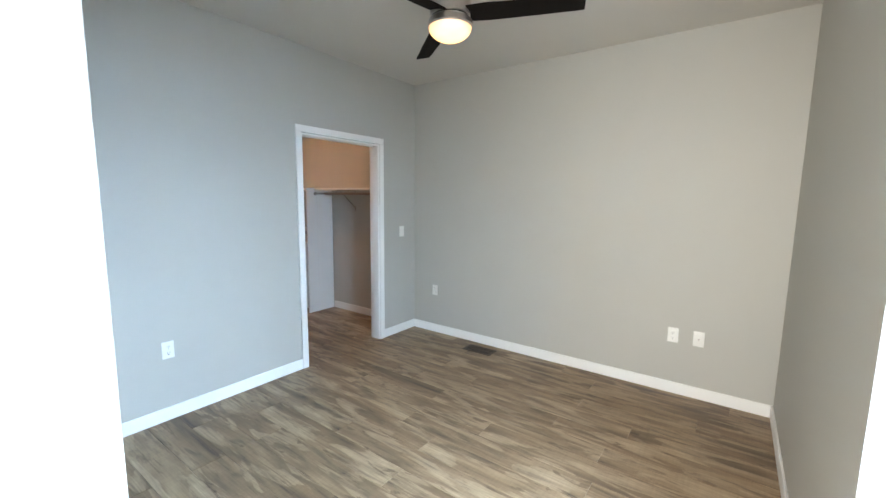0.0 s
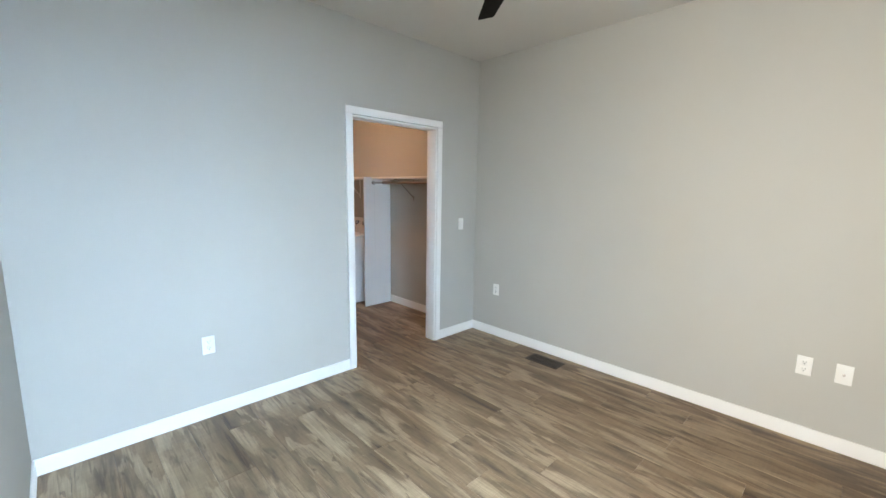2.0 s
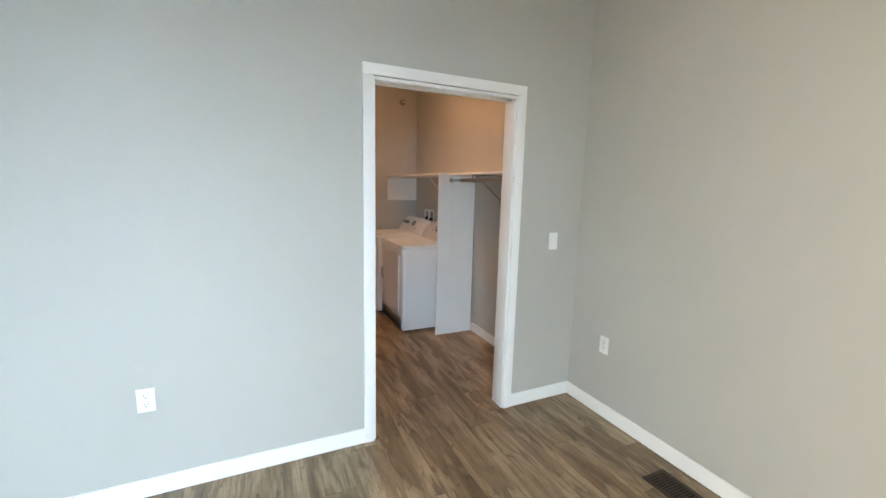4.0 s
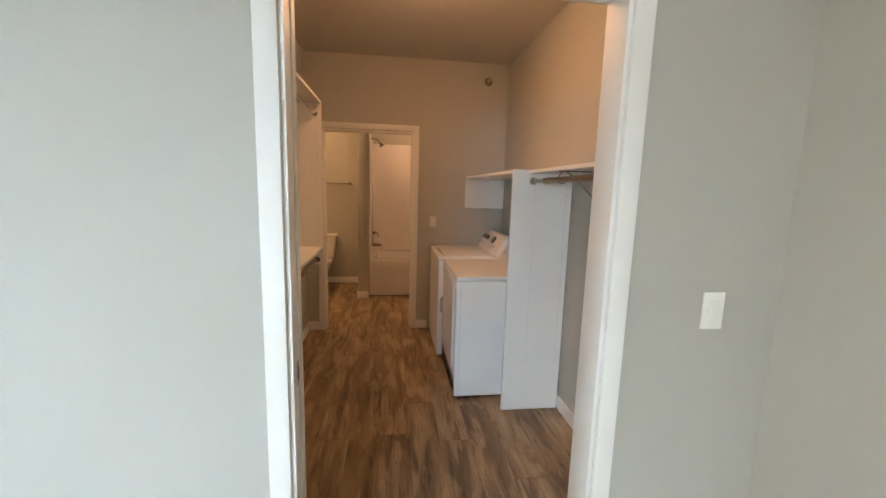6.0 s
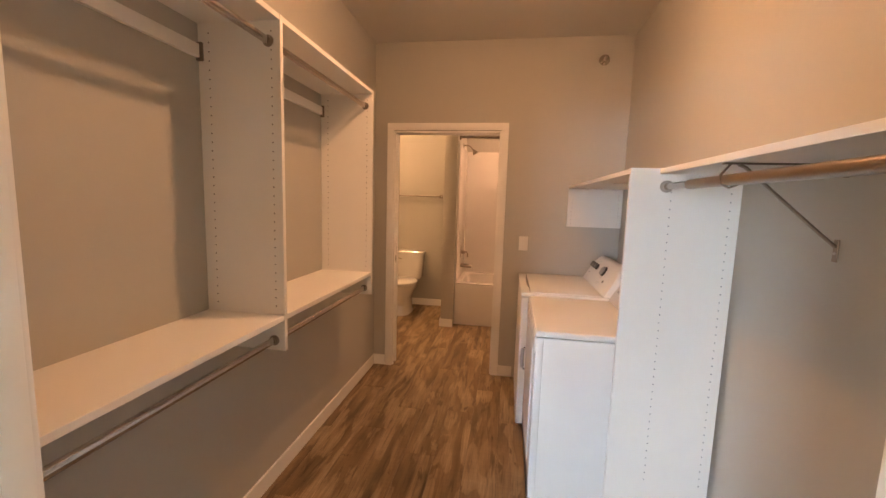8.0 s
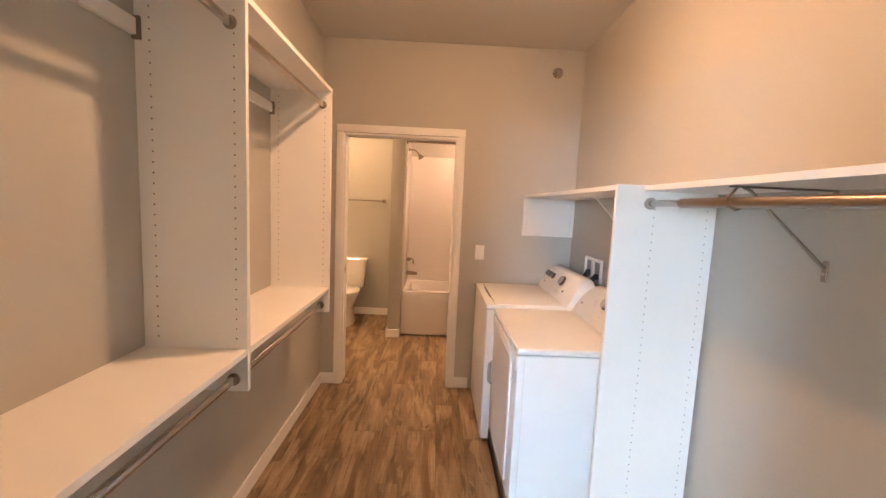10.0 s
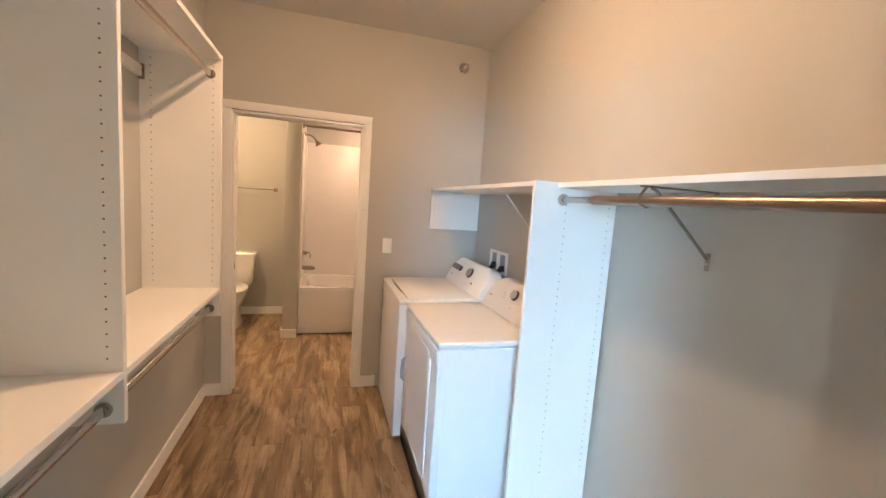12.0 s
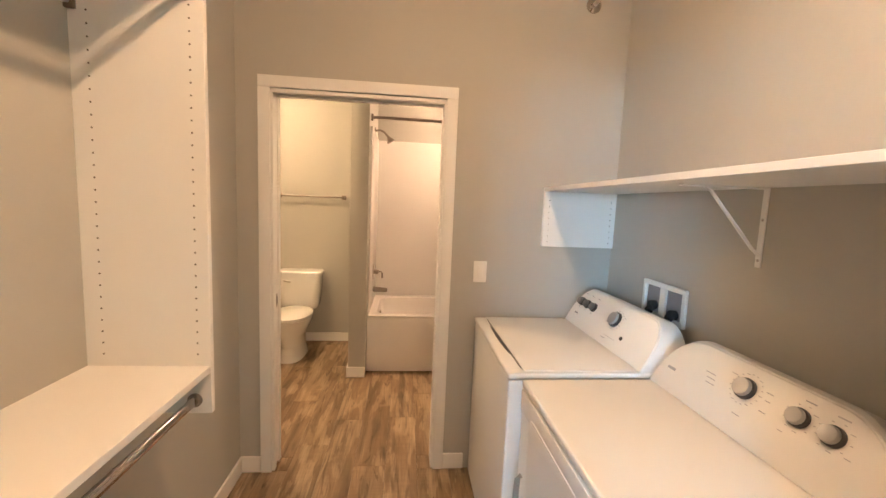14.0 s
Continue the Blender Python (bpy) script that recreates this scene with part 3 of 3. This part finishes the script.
# ---- laundry ----
def console(x0, x1, x2, y0, y1, z0, z1, r, q):
    """A sloping control panel whose upper corners are rounded."""
    n = 14
    outline = []
    for k in range(n + 1):
        a = math.pi - k * math.pi / 2 / n
        outline.append((y0 + r + r * math.cos(a), 1 - q + q * math.sin(a)))
    for k in range(n + 1):
        a = math.pi / 2 - k * math.pi / 2 / n
        outline.append((y1 - r + r * math.cos(a), 1 - q + q * math.sin(a)))
    outline = [(y0, 0.0)] + outline + [(y1, 0.0)]
    bm = bmesh.new()
    f = [bm.verts.new((x0 + (x1 - x0) * v, y, z0 + (z1 - z0) * v)) for y, v in outline]
    m = [bm.verts.new((x0 + (x1 - x0) * v + 0.018, y, z0 + (z1 - z0) * v + 0.006 * (v > 0))) for y, v in outline]
    k = [bm.verts.new((x2, y, z0 + (z1 - z0) * v * 0.93)) for y, v in outline]
    c = len(outline)
    for p, q in ((f, m), (m, k)):
        for i in range(c):
            bm.faces.new((p[i], p[(i + 1) % c], q[(i + 1) % c], q[i]))
    front = bm.faces.new(f[::-1])
    bm.faces.new(k)
    bmesh.ops.recalc_face_normals(bm, faces=bm.faces)
    bmesh.ops.bevel(bm, geom=[ed for ed in front.edges], offset=0.004, segments=2, affect="EDGES")
    return bm


def laundry_knob(root, at, axis, r, d, cap):
    base = part("knob", aim(loft([(0, 0, 0, r * 1.16, r * 1.16, 2), (0, 0, 0.009, r * 1.14, r * 1.14, 2), (0, 0, 0.012, r * 0.97, r * 0.97, 2)]), at, axis), KNOB, root, "charcoal dial skirt")
    part("knob_cap", aim(loft([(0, 0, 0.0121, r * 0.98, r * 0.98, 2), (0, 0, d * 0.80, r * 0.96, r * 0.96, 2), (0, 0, d * 0.90, r * 0.90, r * 0.90, 2), (0, 0, d * 0.93, r * 0.75, r * 0.75, 2)]), at, axis), cap, base)


def marks(root, face, spots):
    """Printed lettering too small to read: thin bars on a sloping face."""
    bms = []
    for y, v, w, h in spots:
        w, h = w * 0.7, h * 0.7
        o = face(y, v)
        t = face(y, v + 0.01) - o
        t.normalize()
        nn = Vector((-t.z, 0, t.x))
        s = Vector((0, w / 2, 0))
        b = bmesh.new()
        q = [o + s * i + t * (h / 2 * j) + nn * g for g in (-0.0004, 0.0006) for i, j in ((-1, -1), (1, -1), (1, 1), (-1, 1))]
        vs = [b.verts.new(p) for p in q]
        for idx in ((4, 5, 6, 7), (0, 3, 2, 1), (0, 1, 5, 4), (1, 2, 6, 5), (2, 3, 7, 6), (3, 0, 4, 7)):
            b.faces.new([vs[i] for i in idx])
        bmesh.ops.recalc_face_normals(b, faces=b.faces)
        bms.append(b)
    part("printed_marks", merge(*bms), PRINT, root, "small grey printed legends")["kind"] = "stuff"


def dial_ring(y, v, radius, length, n=15):
    """Tick marks round a dial on a sloping face of the given length."""
    out = []
    for k in range(n):
        a = 2 * math.pi * (k + 0.5) / n
        out.append((y + radius * math.cos(a), v + radius * math.sin(a) / length, 0.008 if k % 3 else 0.016, 0.003))
    return out


def face_of(x0, x1, z0, z1):
    return lambda y, v: Vector((x0 + (x1 - x0) * v, y, z0 + (z1 - z0) * v))


# dryer
DX, DY0, DY1, DZ = -0.765, 1.560, 2.272, 0.900
dryer = thing("dryer", (DX, DY0, 0), "white front-loading dryer with three silver-capped knobs", "dryer")
part("cabinet", box(DX + 0.006, -0.12, DY0 + 0.003, DY1 - 0.003, 0.025, DZ - 0.032, 0.008, 3), ENAMEL, dryer)
part("top_panel", box(DX, -0.115, DY0, DY1, DZ - 0.030, DZ, 0.009, 3), ENAMEL, dryer)
part("front_band", box(DX - 0.003, DX + 0.012, DY0 + 0.008, DY1 - 0.008, 0.790, DZ - 0.034, 0.005), ENAMEL, dryer)
dd = part("door", aim(loft([(0, 0, 0, 0.245, 0.322, 18), (0, 0, 0.007, 0.245, 0.322, 18), (0, 0, 0.011, 0.240, 0.317, 18)], 64), (DX + 0.006, (DY0 + DY1) / 2, 0.50), (-1, 0, 0)), ENAMEL, dryer)
part("door_handle", tube([(DX - 0.010, DY1 - 0.085, 0.59), (DX - 0.022, DY1 - 0.085, 0.575), (DX - 0.025, DY1 - 0.085, 0.52), (DX - 0.022, DY1 - 0.085, 0.465), (DX - 0.010, DY1 - 0.085, 0.45)], 0.011, 10, 0.007), SILVER, dd, "silver moulded handle")
part("front_frame", box(DX + 0.003, DX + 0.040, DY0 + 0.0015, DY1 - 0.0015, 0.027, DZ - 0.0335, 0.006, 3), ENAMEL, dryer)
part("toe_panel", box(DX + 0.003, DX + 0.02, DY0 + 0.01, DY1 - 0.01, 0.03, 0.155, 0.004), ENAMEL, dryer)
for fx in (DX + 0.06, -0.18):
    for fy in (DY0 + 0.06, DY1 - 0.06):
        part("foot", disc((fx, fy, 0.0), (0, 0, 1), 0.02, 0.027, 0.003, 14), RUBBER, dryer)
CX0, CX1, CZ1 = -0.290, -0.185, 1.085
part("console", console(CX0, CX1, -0.118, DY0 + 0.004, DY1 - 0.004, DZ + 0.001, CZ1, 0.15, 0.80), DIM_ENAMEL, dryer)
fd = face_of(CX0, CX1, DZ, CZ1)
axis = Vector((-(CZ1 - DZ), 0, CX1 - CX0)).normalized()
for y, r in ((1.935, 0.027), (1.778, 0.022), (1.698, 0.022)):
    laundry_knob(dryer, fd(y, 0.66) + axis * 0.0006, axis, r, 0.026, SILVER)
marks(dryer, fd, dial_ring(1.935, 0.66, 0.046, 0.213, 19) + dial_ring(1.778, 0.66, 0.036, 0.213, 9) + dial_ring(1.698, 0.66, 0.036, 0.213, 9) + [(2.06, 0.62, 0.055, 0.004), (2.05, 0.55, 0.045, 0.004), (2.045, 0.48, 0.05, 0.004), (1.99, 0.78, 0.03, 0.003), (1.87, 0.75, 0.03, 0.004), (1.865, 0.65, 0.022, 0.004), (1.862, 0.5, 0.03, 0.004), (1.92, 0.30, 0.035, 0.004),
                  (1.775, 0.88, 0.04, 0.005), (1.70, 0.88, 0.04, 0.005), (1.80, 0.42, 0.02, 0.003), (1.655, 0.52, 0.02, 0.003), (2.205, 0.38, 0.055, 0.014)])

# washer
WX, WY0, WY1, WH = -0.812, 2.292, 3.020, 0.915
washer = thing("washer", (WX, WY0, 0), "white top-loading washer with lid closed", "washer")
part("cabinet", box(WX + 0.004, -0.12, WY0 + 0.003, WY1 - 0.003, 0.025, WH - 0.032, 0.009, 3), ENAMEL, washer)
part("top_panel", box(WX, -0.115, WY0, WY1, WH - 0.030, WH - 0.004, 0.009, 3), ENAMEL, washer)
lid = part("lid", box(WX + 0.062, -0.325, WY0 + 0.016, WY1 - 0.016, WH - 0.0038, WH + 0.001, 0.002, 2), ENAMEL, washer)
part("lid_seam", box(WX + 0.0585, WX + 0.0615, WY0 + 0.05, WY1 - 0.05, WH - 0.0042, WH - 0.0034), DARK, washer, "dark seam along the lid")
part("lid_grip", loft([(WX + 0.054, (WY0 + WY1) / 2 + 0.02, WH - 0.0037, 0.0085, 0.20, 1.7), (WX + 0.054, (WY0 + WY1) / 2 + 0.02, WH - 0.0028, 0.008, 0.19, 1.7)]), KNOB, washer, "dark finger recess")
for fx in (WX + 0.06, -0.18):
    for fy in (WY0 + 0.06, WY1 - 0.06):
        part("foot", disc((fx, fy, 0.0), (0, 0, 1), 0.02, 0.027, 0.003, 14), RUBBER, washer)
VX0, VX1, VZ1 = -0.310, -0.205, 1.092
part("console", console(VX0, VX1, -0.13, WY0 + 0.004, WY1 - 0.004, WH - 0.003, VZ1, 0.10, 0.72), ENAMEL, washer)
fw = face_of(VX0, VX1, WH, VZ1)
axw = Vector((-(VZ1 - WH), 0, VX1 - VX0)).normalized()
for y, r in ((2.605, 0.031), (2.815, 0.020), (2.880, 0.020), (2.945, 0.020)):
    laundry_knob(washer, fw(y, 0.62) + axw * 0.0006, axw, r, 0.026, SILVER if r > 0.03 else CAP)
part("button", aim(disc((0, 0, 0), (0, 0, 1), 0.009, 0.004, 0.001, 14), fw(2.50, 0.33), axw), KNOB, washer, "dark start button")
marks(washer, fw, dial_ring(2.605, 0.62, 0.046, 0.206, 17) + [(y, 0.62 - 0.15, 0.02, 0.003) for y in (2.815, 2.880, 2.945)] + [(2.62 - 0.016 * k, 0.22, 0.008, 0.004) for k in range(6)] + [(2.62, 0.15, 0.05, 0.003), (2.945, 0.86, 0.035, 0.004), (2.88, 0.86, 0.03, 0.004), (2.815, 0.86, 0.03, 0.004), (2.94, 0.30, 0.05, 0.012), (2.55, 0.74, 0.02, 0.003), (2.66, 0.5, 0.02, 0.003)])

# water supply box in the wall behind the machines
wb = thing("washer_supply_box", (CR, 2.57, 1.04), "white recessed washer supply box with black hoses", "supply box")
BY0, BY1, BZ0, BZ1 = 2.425, 2.715, 1.040, 1.200
yc = (BY0 + BY1) / 2
for y0, y1, z0, z1 in ((BY0, BY1, BZ0, BZ0 + 0.02), (BY0, BY1, BZ1 - 0.02, BZ1), (BY0, BY0 + 0.02, BZ0 + 0.02, BZ1 - 0.02), (BY1 - 0.02, BY1, BZ0 + 0.02, BZ1 - 0.02), (yc - 0.018, yc + 0.018, BZ0 + 0.02, BZ1 - 0.02)):
    part("frame", box(CR - 0.016, CR - 0.0008, y0, y1, z0, z1, 0.002, 1), PLASTIC, wb)
for y in (yc - 0.07, yc + 0.07):
    part("recess_back", box(CR - 0.003, CR - 0.0006, y - 0.052, y + 0.052, BZ0 + 0.02, BZ1 - 0.02), PRINT, wb)
for y, c in ((yc - 0.08, 0.0), (yc + 0.06, 0.01)):
    part("valve", disc((CR - 0.004, y, 1.082 + c), (-1, 0, 0), 0.021, 0.028, 0.004, 16), RUBBER, wb, "dark valve knob")
    part("hose", tube([(CR - 0.018, y, 1.085), (CR - 0.040, y - 0.01, 1.07), (CR - 0.05, y - 0.02, 1.02), (CR - 0.045, y - 0.03, 0.90), (CR - 0.04, y - 0.03, 0.70)], 0.018, 10), RUBBER, wb, "black rubber hose")

# fire sprinkler high on the far wall
spk = thing("fire_sprinkler", (-0.255, CF1, 2.573), "chrome sidewall fire sprinkler on greige wall", "sprinkler")
SO = Vector((-0.255, CF1, 2.573))
part("escutcheon", aim(loft([(0, 0, 0.0005, 0.040, 0.040, 2), (0, 0, 0.006, 0.039, 0.039, 2), (0, 0, 0.018, 0.026, 0.026, 2), (0, 0, 0.019, 0.018, 0.018, 2)]), SO, (0, -1, 0)), CHROME, spk)
part("body", disc(SO + Vector((0, -0.018, 0)), (0, -1, 0), 0.012, 0.030, 0.003, 14), NICKEL, spk)
part("deflector", box(SO.x - 0.018, SO.x + 0.018, SO.y - 0.064, SO.y - 0.048, SO.z + 0.010, SO.z + 0.013, 0.001, 1), CHROME, spk)
for s in (-1, 1):
    part("frame_arm", tube([SO + Vector((s * 0.009, -0.045, 0)), SO + Vector((s * 0.011, -0.056, 0.004)), SO + Vector((s * 0.004, -0.062, 0.0105))], 0.0022, 8), NICKEL, spk)

# ---- bathroom ----
TX, TB = -2.245, BB            # toilet: middle line and wall behind
toi = thing("toilet", (TX, TB - 0.4, 0), "white porcelain two-piece toilet with lid down", "toilet")
part("pedestal", loft([(TX, TB - 0.40, 0.0, 0.115, 0.24, 2.6), (TX, TB - 0.40, 0.02, 0.112, 0.235, 2.6), (TX, TB - 0.39, 0.12, 0.095, 0.21, 2.4), (TX, TB - 0.42, 0.22, 0.105, 0.22, 2.3), (TX, TB - 0.45, 0.31, 0.155, 0.24, 2.2),
                       (TX, TB - 0.46, 0.37, 0.178, 0.255, 2.2), (TX, TB - 0.46, 0.392, 0.182, 0.26, 2.2)]), PORC, toi)
part("deck", box(TX - 0.11, TX + 0.11, TB - 0.27, TB - 0.04, 0.25, 0.395, 0.03, 3), PORC, toi)
part("seat", loft([(TX, TB - 0.46, 0.395, 0.184, 0.262, 2.2), (TX, TB - 0.46, 0.412, 0.186, 0.264, 2.2)]), PORC, toi)
part("lid", loft([(TX, TB - 0.46, 0.4185, 0.186, 0.264, 2.2), (TX, TB - 0.46, 0.430, 0.185, 0.262, 2.2), (TX, TB - 0.46, 0.438, 0.165, 0.24, 2.2)]), PORC, toi)
tank = part("tank", loft([(TX, TB - 0.115, 0.40, 0.165, 0.075, 5), (TX, TB - 0.115, 0.43, 0.185, 0.09, 6), (TX, TB - 0.115, 0.60, 0.200, 0.097, 7), (TX, TB - 0.115, 0.745, 0.207, 0.10, 7)], 40), PORC, toi)
part("tank_lid", loft([(TX, TB - 0.117, 0.746, 0.216, 0.108, 7), (TX, TB - 0.117, 0.772, 0.218, 0.109, 7), (TX, TB - 0.117, 0.784, 0.208, 0.10, 7)], 40), PORC, tank)
part("flush_lever", tube([(TX - 0.14, TB - 0.214, 0.69), (TX - 0.14, TB - 0.232, 0.69), (TX - 0.12, TB - 0.235, 0.688), (TX - 0.075, TB - 0.232, 0.678)], 0.007, 10), NICKEL, tank, "nickel lever")
for s in (-1, 1):
    part("bolt_cap", loft([(TX + s * 0.10, TB - 0.32, 0.0005, 0.014, 0.014, 2), (TX + s * 0.10, TB - 0.32, 0.02, 0.012, 0.012, 2), (TX + s * 0.10, TB - 0.32, 0.026, 0.004, 0.004, 2)], 12), PORC, toi)

bar = thing("towel_bar", (-2.12, BB, 1.53), "brushed nickel towel bar above the toilet", "towel bar")
part("bar", tube([(-2.50, BB - 0.062, 1.535), (-1.835, BB - 0.062, 1.535)], 0.008), SATIN, bar)
for x in (-2.49, -1.845):
    part("post", box(x - 0.013, x + 0.013, BB - 0.075, BB - 0.0008, 1.522, 1.548, 0.003), SATIN, bar)
    part("rosette", box(x - 0.024, x + 0.024, BB - 0.009, BB - 0.0008, 1.511, 1.559, 0.003), SATIN, bar)

# tub and surround
BX0, BX1, TY0, TZ = -1.511, 0.029, 4.397, 0.515
tub = thing("bathtub", (BX0, TY0, 0), "white acrylic alcove bathtub with plain apron", "bathtub")
part("apron", box(BX0 + 0.001, BX1 - 0.001, TY0, TY0 + 0.02, 0.006, TZ - 0.024, 0.004), ACRYL, tub)
cx, cy = (BX0 + BX1) / 2, (TY0 + BB) / 2
hx, hy = (BX1 - BX0) / 2 - 0.001, (BB - TY0) / 2 - 0.001
part("basin", loft([(cx, cy, TZ - 0.024, hx, hy, 40), (cx, cy, TZ - 0.004, hx, hy, 40), (cx, cy, TZ, hx - 0.004, hy - 0.004, 40), (cx, cy, TZ, hx - 0.06, hy - 0.065, 9), (cx, cy, TZ - 0.008, hx - 0.072, hy - 0.077, 8),
                    (cx, cy, 0.30, hx - 0.10, hy - 0.10, 7), (cx, cy, 0.14, hx - 0.16, hy - 0.14, 6), (cx, cy, 0.115, hx - 0.22, hy - 0.19, 5)], 96, cap=False), ACRYL, tub)
part("basin_floor", loft([(cx, cy, 0.108, hx - 0.20, hy - 0.17, 5), (cx, cy, 0.1155, hx - 0.20, hy - 0.17, 5)], 64), ACRYL, tub)
part("overflow_plate", disc((BX0 + 0.088, cy, 0.42), (1, 0, 0.05), 0.034, 0.012, 0.005), SATIN, tub, "nickel overflow plate")
sur = thing("tub_surround", (BX0, BB, TZ), "glossy white three-wall shower surround", "shower surround")
part("end_panel", box(BX0 + 0.0005, BX0 + 0.014, TY0 + 0.012, BB - 0.016, TZ + 0.001, 2.135, 0.004), ACRYL, sur)
part("end_panel", box(BX1 - 0.014, BX1 - 0.0005, TY0 + 0.012, BB - 0.016, TZ + 0.001, 2.135, 0.004), ACRYL, sur)
part("back_panel", box(BX0 + 0.0005, BX1 - 0.0005, BB - 0.015, BB - 0.0005, TZ + 0.001, 2.135, 0.004), ACRYL, sur)
PXs = BX0 + 0.0145
sh = thing("shower_fixture", (PXs, cy, 2.14), "brushed nickel shower head on a bent arm", "shower head")
part("flange", disc((BX0 + 0.0005, cy, 2.165), (1, 0, 0), 0.03, 0.010, 0.004), SATIN, sh)
part("arm", tube([(BX0 + 0.005, cy, 2.165), (BX0 + 0.05, cy, 2.172), (BX0 + 0.09, cy, 2.155), (BX0 + 0.125, cy, 2.115)], 0.0095), SATIN, sh)
part("head", aim(loft([(0, 0, 0, 0.012, 0.012, 2), (0, 0, 0.02, 0.016, 0.016, 2), (0, 0, 0.05, 0.036, 0.036, 2), (0, 0, 0.062, 0.037, 0.037, 2), (0, 0, 0.064, 0.032, 0.032, 2)]), (BX0 + 0.12, cy, 2.122), (0.55, 0, -0.83)), SATIN, sh)
val = thing("tub_faucet", (PXs, cy, 0.66), "brushed nickel tub spout and lever valve", "faucet")
part("escutcheon", disc((PXs, cy, 0.835), (1, 0, 0), 0.075, 0.006, 0.003, 32), SATIN, val)
part("valve_body", disc((PXs + 0.006, cy, 0.835), (1, 0, 0), 0.022, 0.045, 0.005), SATIN, val)
part("lever", tube([(PXs + 0.04, cy, 0.840), (PXs + 0.075, cy, 0.838), (PXs + 0.085, cy, 0.82), (PXs + 0.086, cy, 0.775)], 0.008), SATIN, val)
part("spout", aim(loft([(0, 0, 0, 0.028, 0.028, 2), (0, 0, 0.01, 0.027, 0.027, 2), (0, 0, 0.10, 0.024, 0.022, 2.5), (0, 0, 0.135, 0.021, 0.018, 3), (0, 0, 0.14, 0.017, 0.014, 3)]), (PXs, cy, 0.665), (1, 0, -0.06)), SATIN, val)
cr = thing("shower_curtain_rod", (BX0, TY0 + 0.03, 2.21), "straight bronze-nickel shower curtain rod", "curtain rod")
part("rod", tube([(BX0 + 0.004, TY0 + 0.03, 2.21), (BX1 - 0.004, TY0 + 0.03, 2.21)], 0.0125), SATIN, cr)
for x, s in ((BX0 + 0.0005, 1), (BX1 - 0.0005, -1)):
    part("flange", disc((x, TY0 + 0.03, 2.21), (s, 0, 0), 0.03, 0.018, 0.006), SATIN, cr)

# ---- floor planks ----
PW, PL, GAP = 0.180, 1.22, 0.0012
MESH = {}


def plank_mesh(w, l):
    key = (round(w, 3), round(l, 3))
    if key not in MESH:
        c = 0.0014
        bm = bmesh.new()
        lo = [bm.verts.new((x, y, -0.0055)) for x, y in ((0, 0), (w, 0), (w, l), (0, l))]
        md = [bm.verts.new((x, y, -0.0010)) for x, y in ((0, 0), (w, 0), (w, l), (0, l))]
        hi = [bm.verts.new((x, y, 0.0)) for x, y in ((c, c), (w - c, c), (w - c, l - c), (c, l - c))]
        for a, b in ((lo, md), (md, hi)):
            for k in range(4):
                bm.faces.new((a[k], a[(k + 1) % 4], b[(k + 1) % 4], b[k]))
        bm.faces.new(hi)
        bmesh.ops.recalc_face_normals(bm, faces=bm.faces)
        if hi[0].link_faces[0].normal.z < -2:
            bmesh.ops.reverse_faces(bm, faces=bm.faces)
        MESH[key] = mesh_of("plank", bm, PLANK, smooth=False)
    return MESH[key]


SPACES = [(BW + 0.001, -0.001, BS + 0.001, -0.0005), (CL + 0.012, CR + 0.010, CF0 - 0.0005, CF1 + 0.008), (-3.09, 0.035, CF1 + T + 0.008, BB + 0.005)]
DOORS = [(D1[0] - 0.01, D1[1] + 0.01), (D2[0], D2[1] + 0.02)]


def lay_row(a, b, k, y0, y1):
    """One row of planks along y, staggered, cut at both ends."""
    if b - a < 0.01:
        return
    off = (k * 0.437 + 0.11 * math.sin(k * 2.3)) % 1.0 * PL
    j = math.floor((y0 - off) / PL)
    while j * PL + off < y1:
        c, d = max(y0, j * PL + off), min(y1, (j + 1) * PL + off)
        j += 1
        if d - c > 0.01:
            ob = new("plank", plank_mesh(b - a - GAP, d - c - GAP))
            ob.parent = FLOOR
            ob.location = Vector((a, c, 0)) - FLOOR.location


for k in range(math.floor(-3.6 / PW), 1):
    a, b = k * PW, (k + 1) * PW
    run = None
    for s, (x0, x1, y0, y1) in enumerate(SPACES):
        clip = (max(a, x0), min(b, x1))
        if run and run[0] == clip and DOORS[s - 1][0] <= a and b <= DOORS[s - 1][1]:
            run[2] = y1
            continue
        if run:
            lay_row(run[0][0], run[0][1], k, run[1], run[2])
            p0, p1 = max(a, DOORS[s - 1][0]), min(b, DOORS[s - 1][1])
            lay_row(p0, p1, k, run[2], y0)
        run = [clip, y0, y1]
    lay_row(run[0][0], run[0][1], k, run[1], run[2])
for k in range(math.floor(-4.98 / PW), math.ceil((BW - T) / PW)):
    lay_row(max(k * PW, -4.979), min((k + 1) * PW, BW - T - 0.001), k, -4.079, -1.521)
for k in range(math.floor((BW - T) / PW), math.ceil(BW / PW)):
    lay_row(max(k * PW, BW - T - 0.001), min((k + 1) * PW, BW + 0.001), k, EY0 + 0.001, EY1 - 0.001)
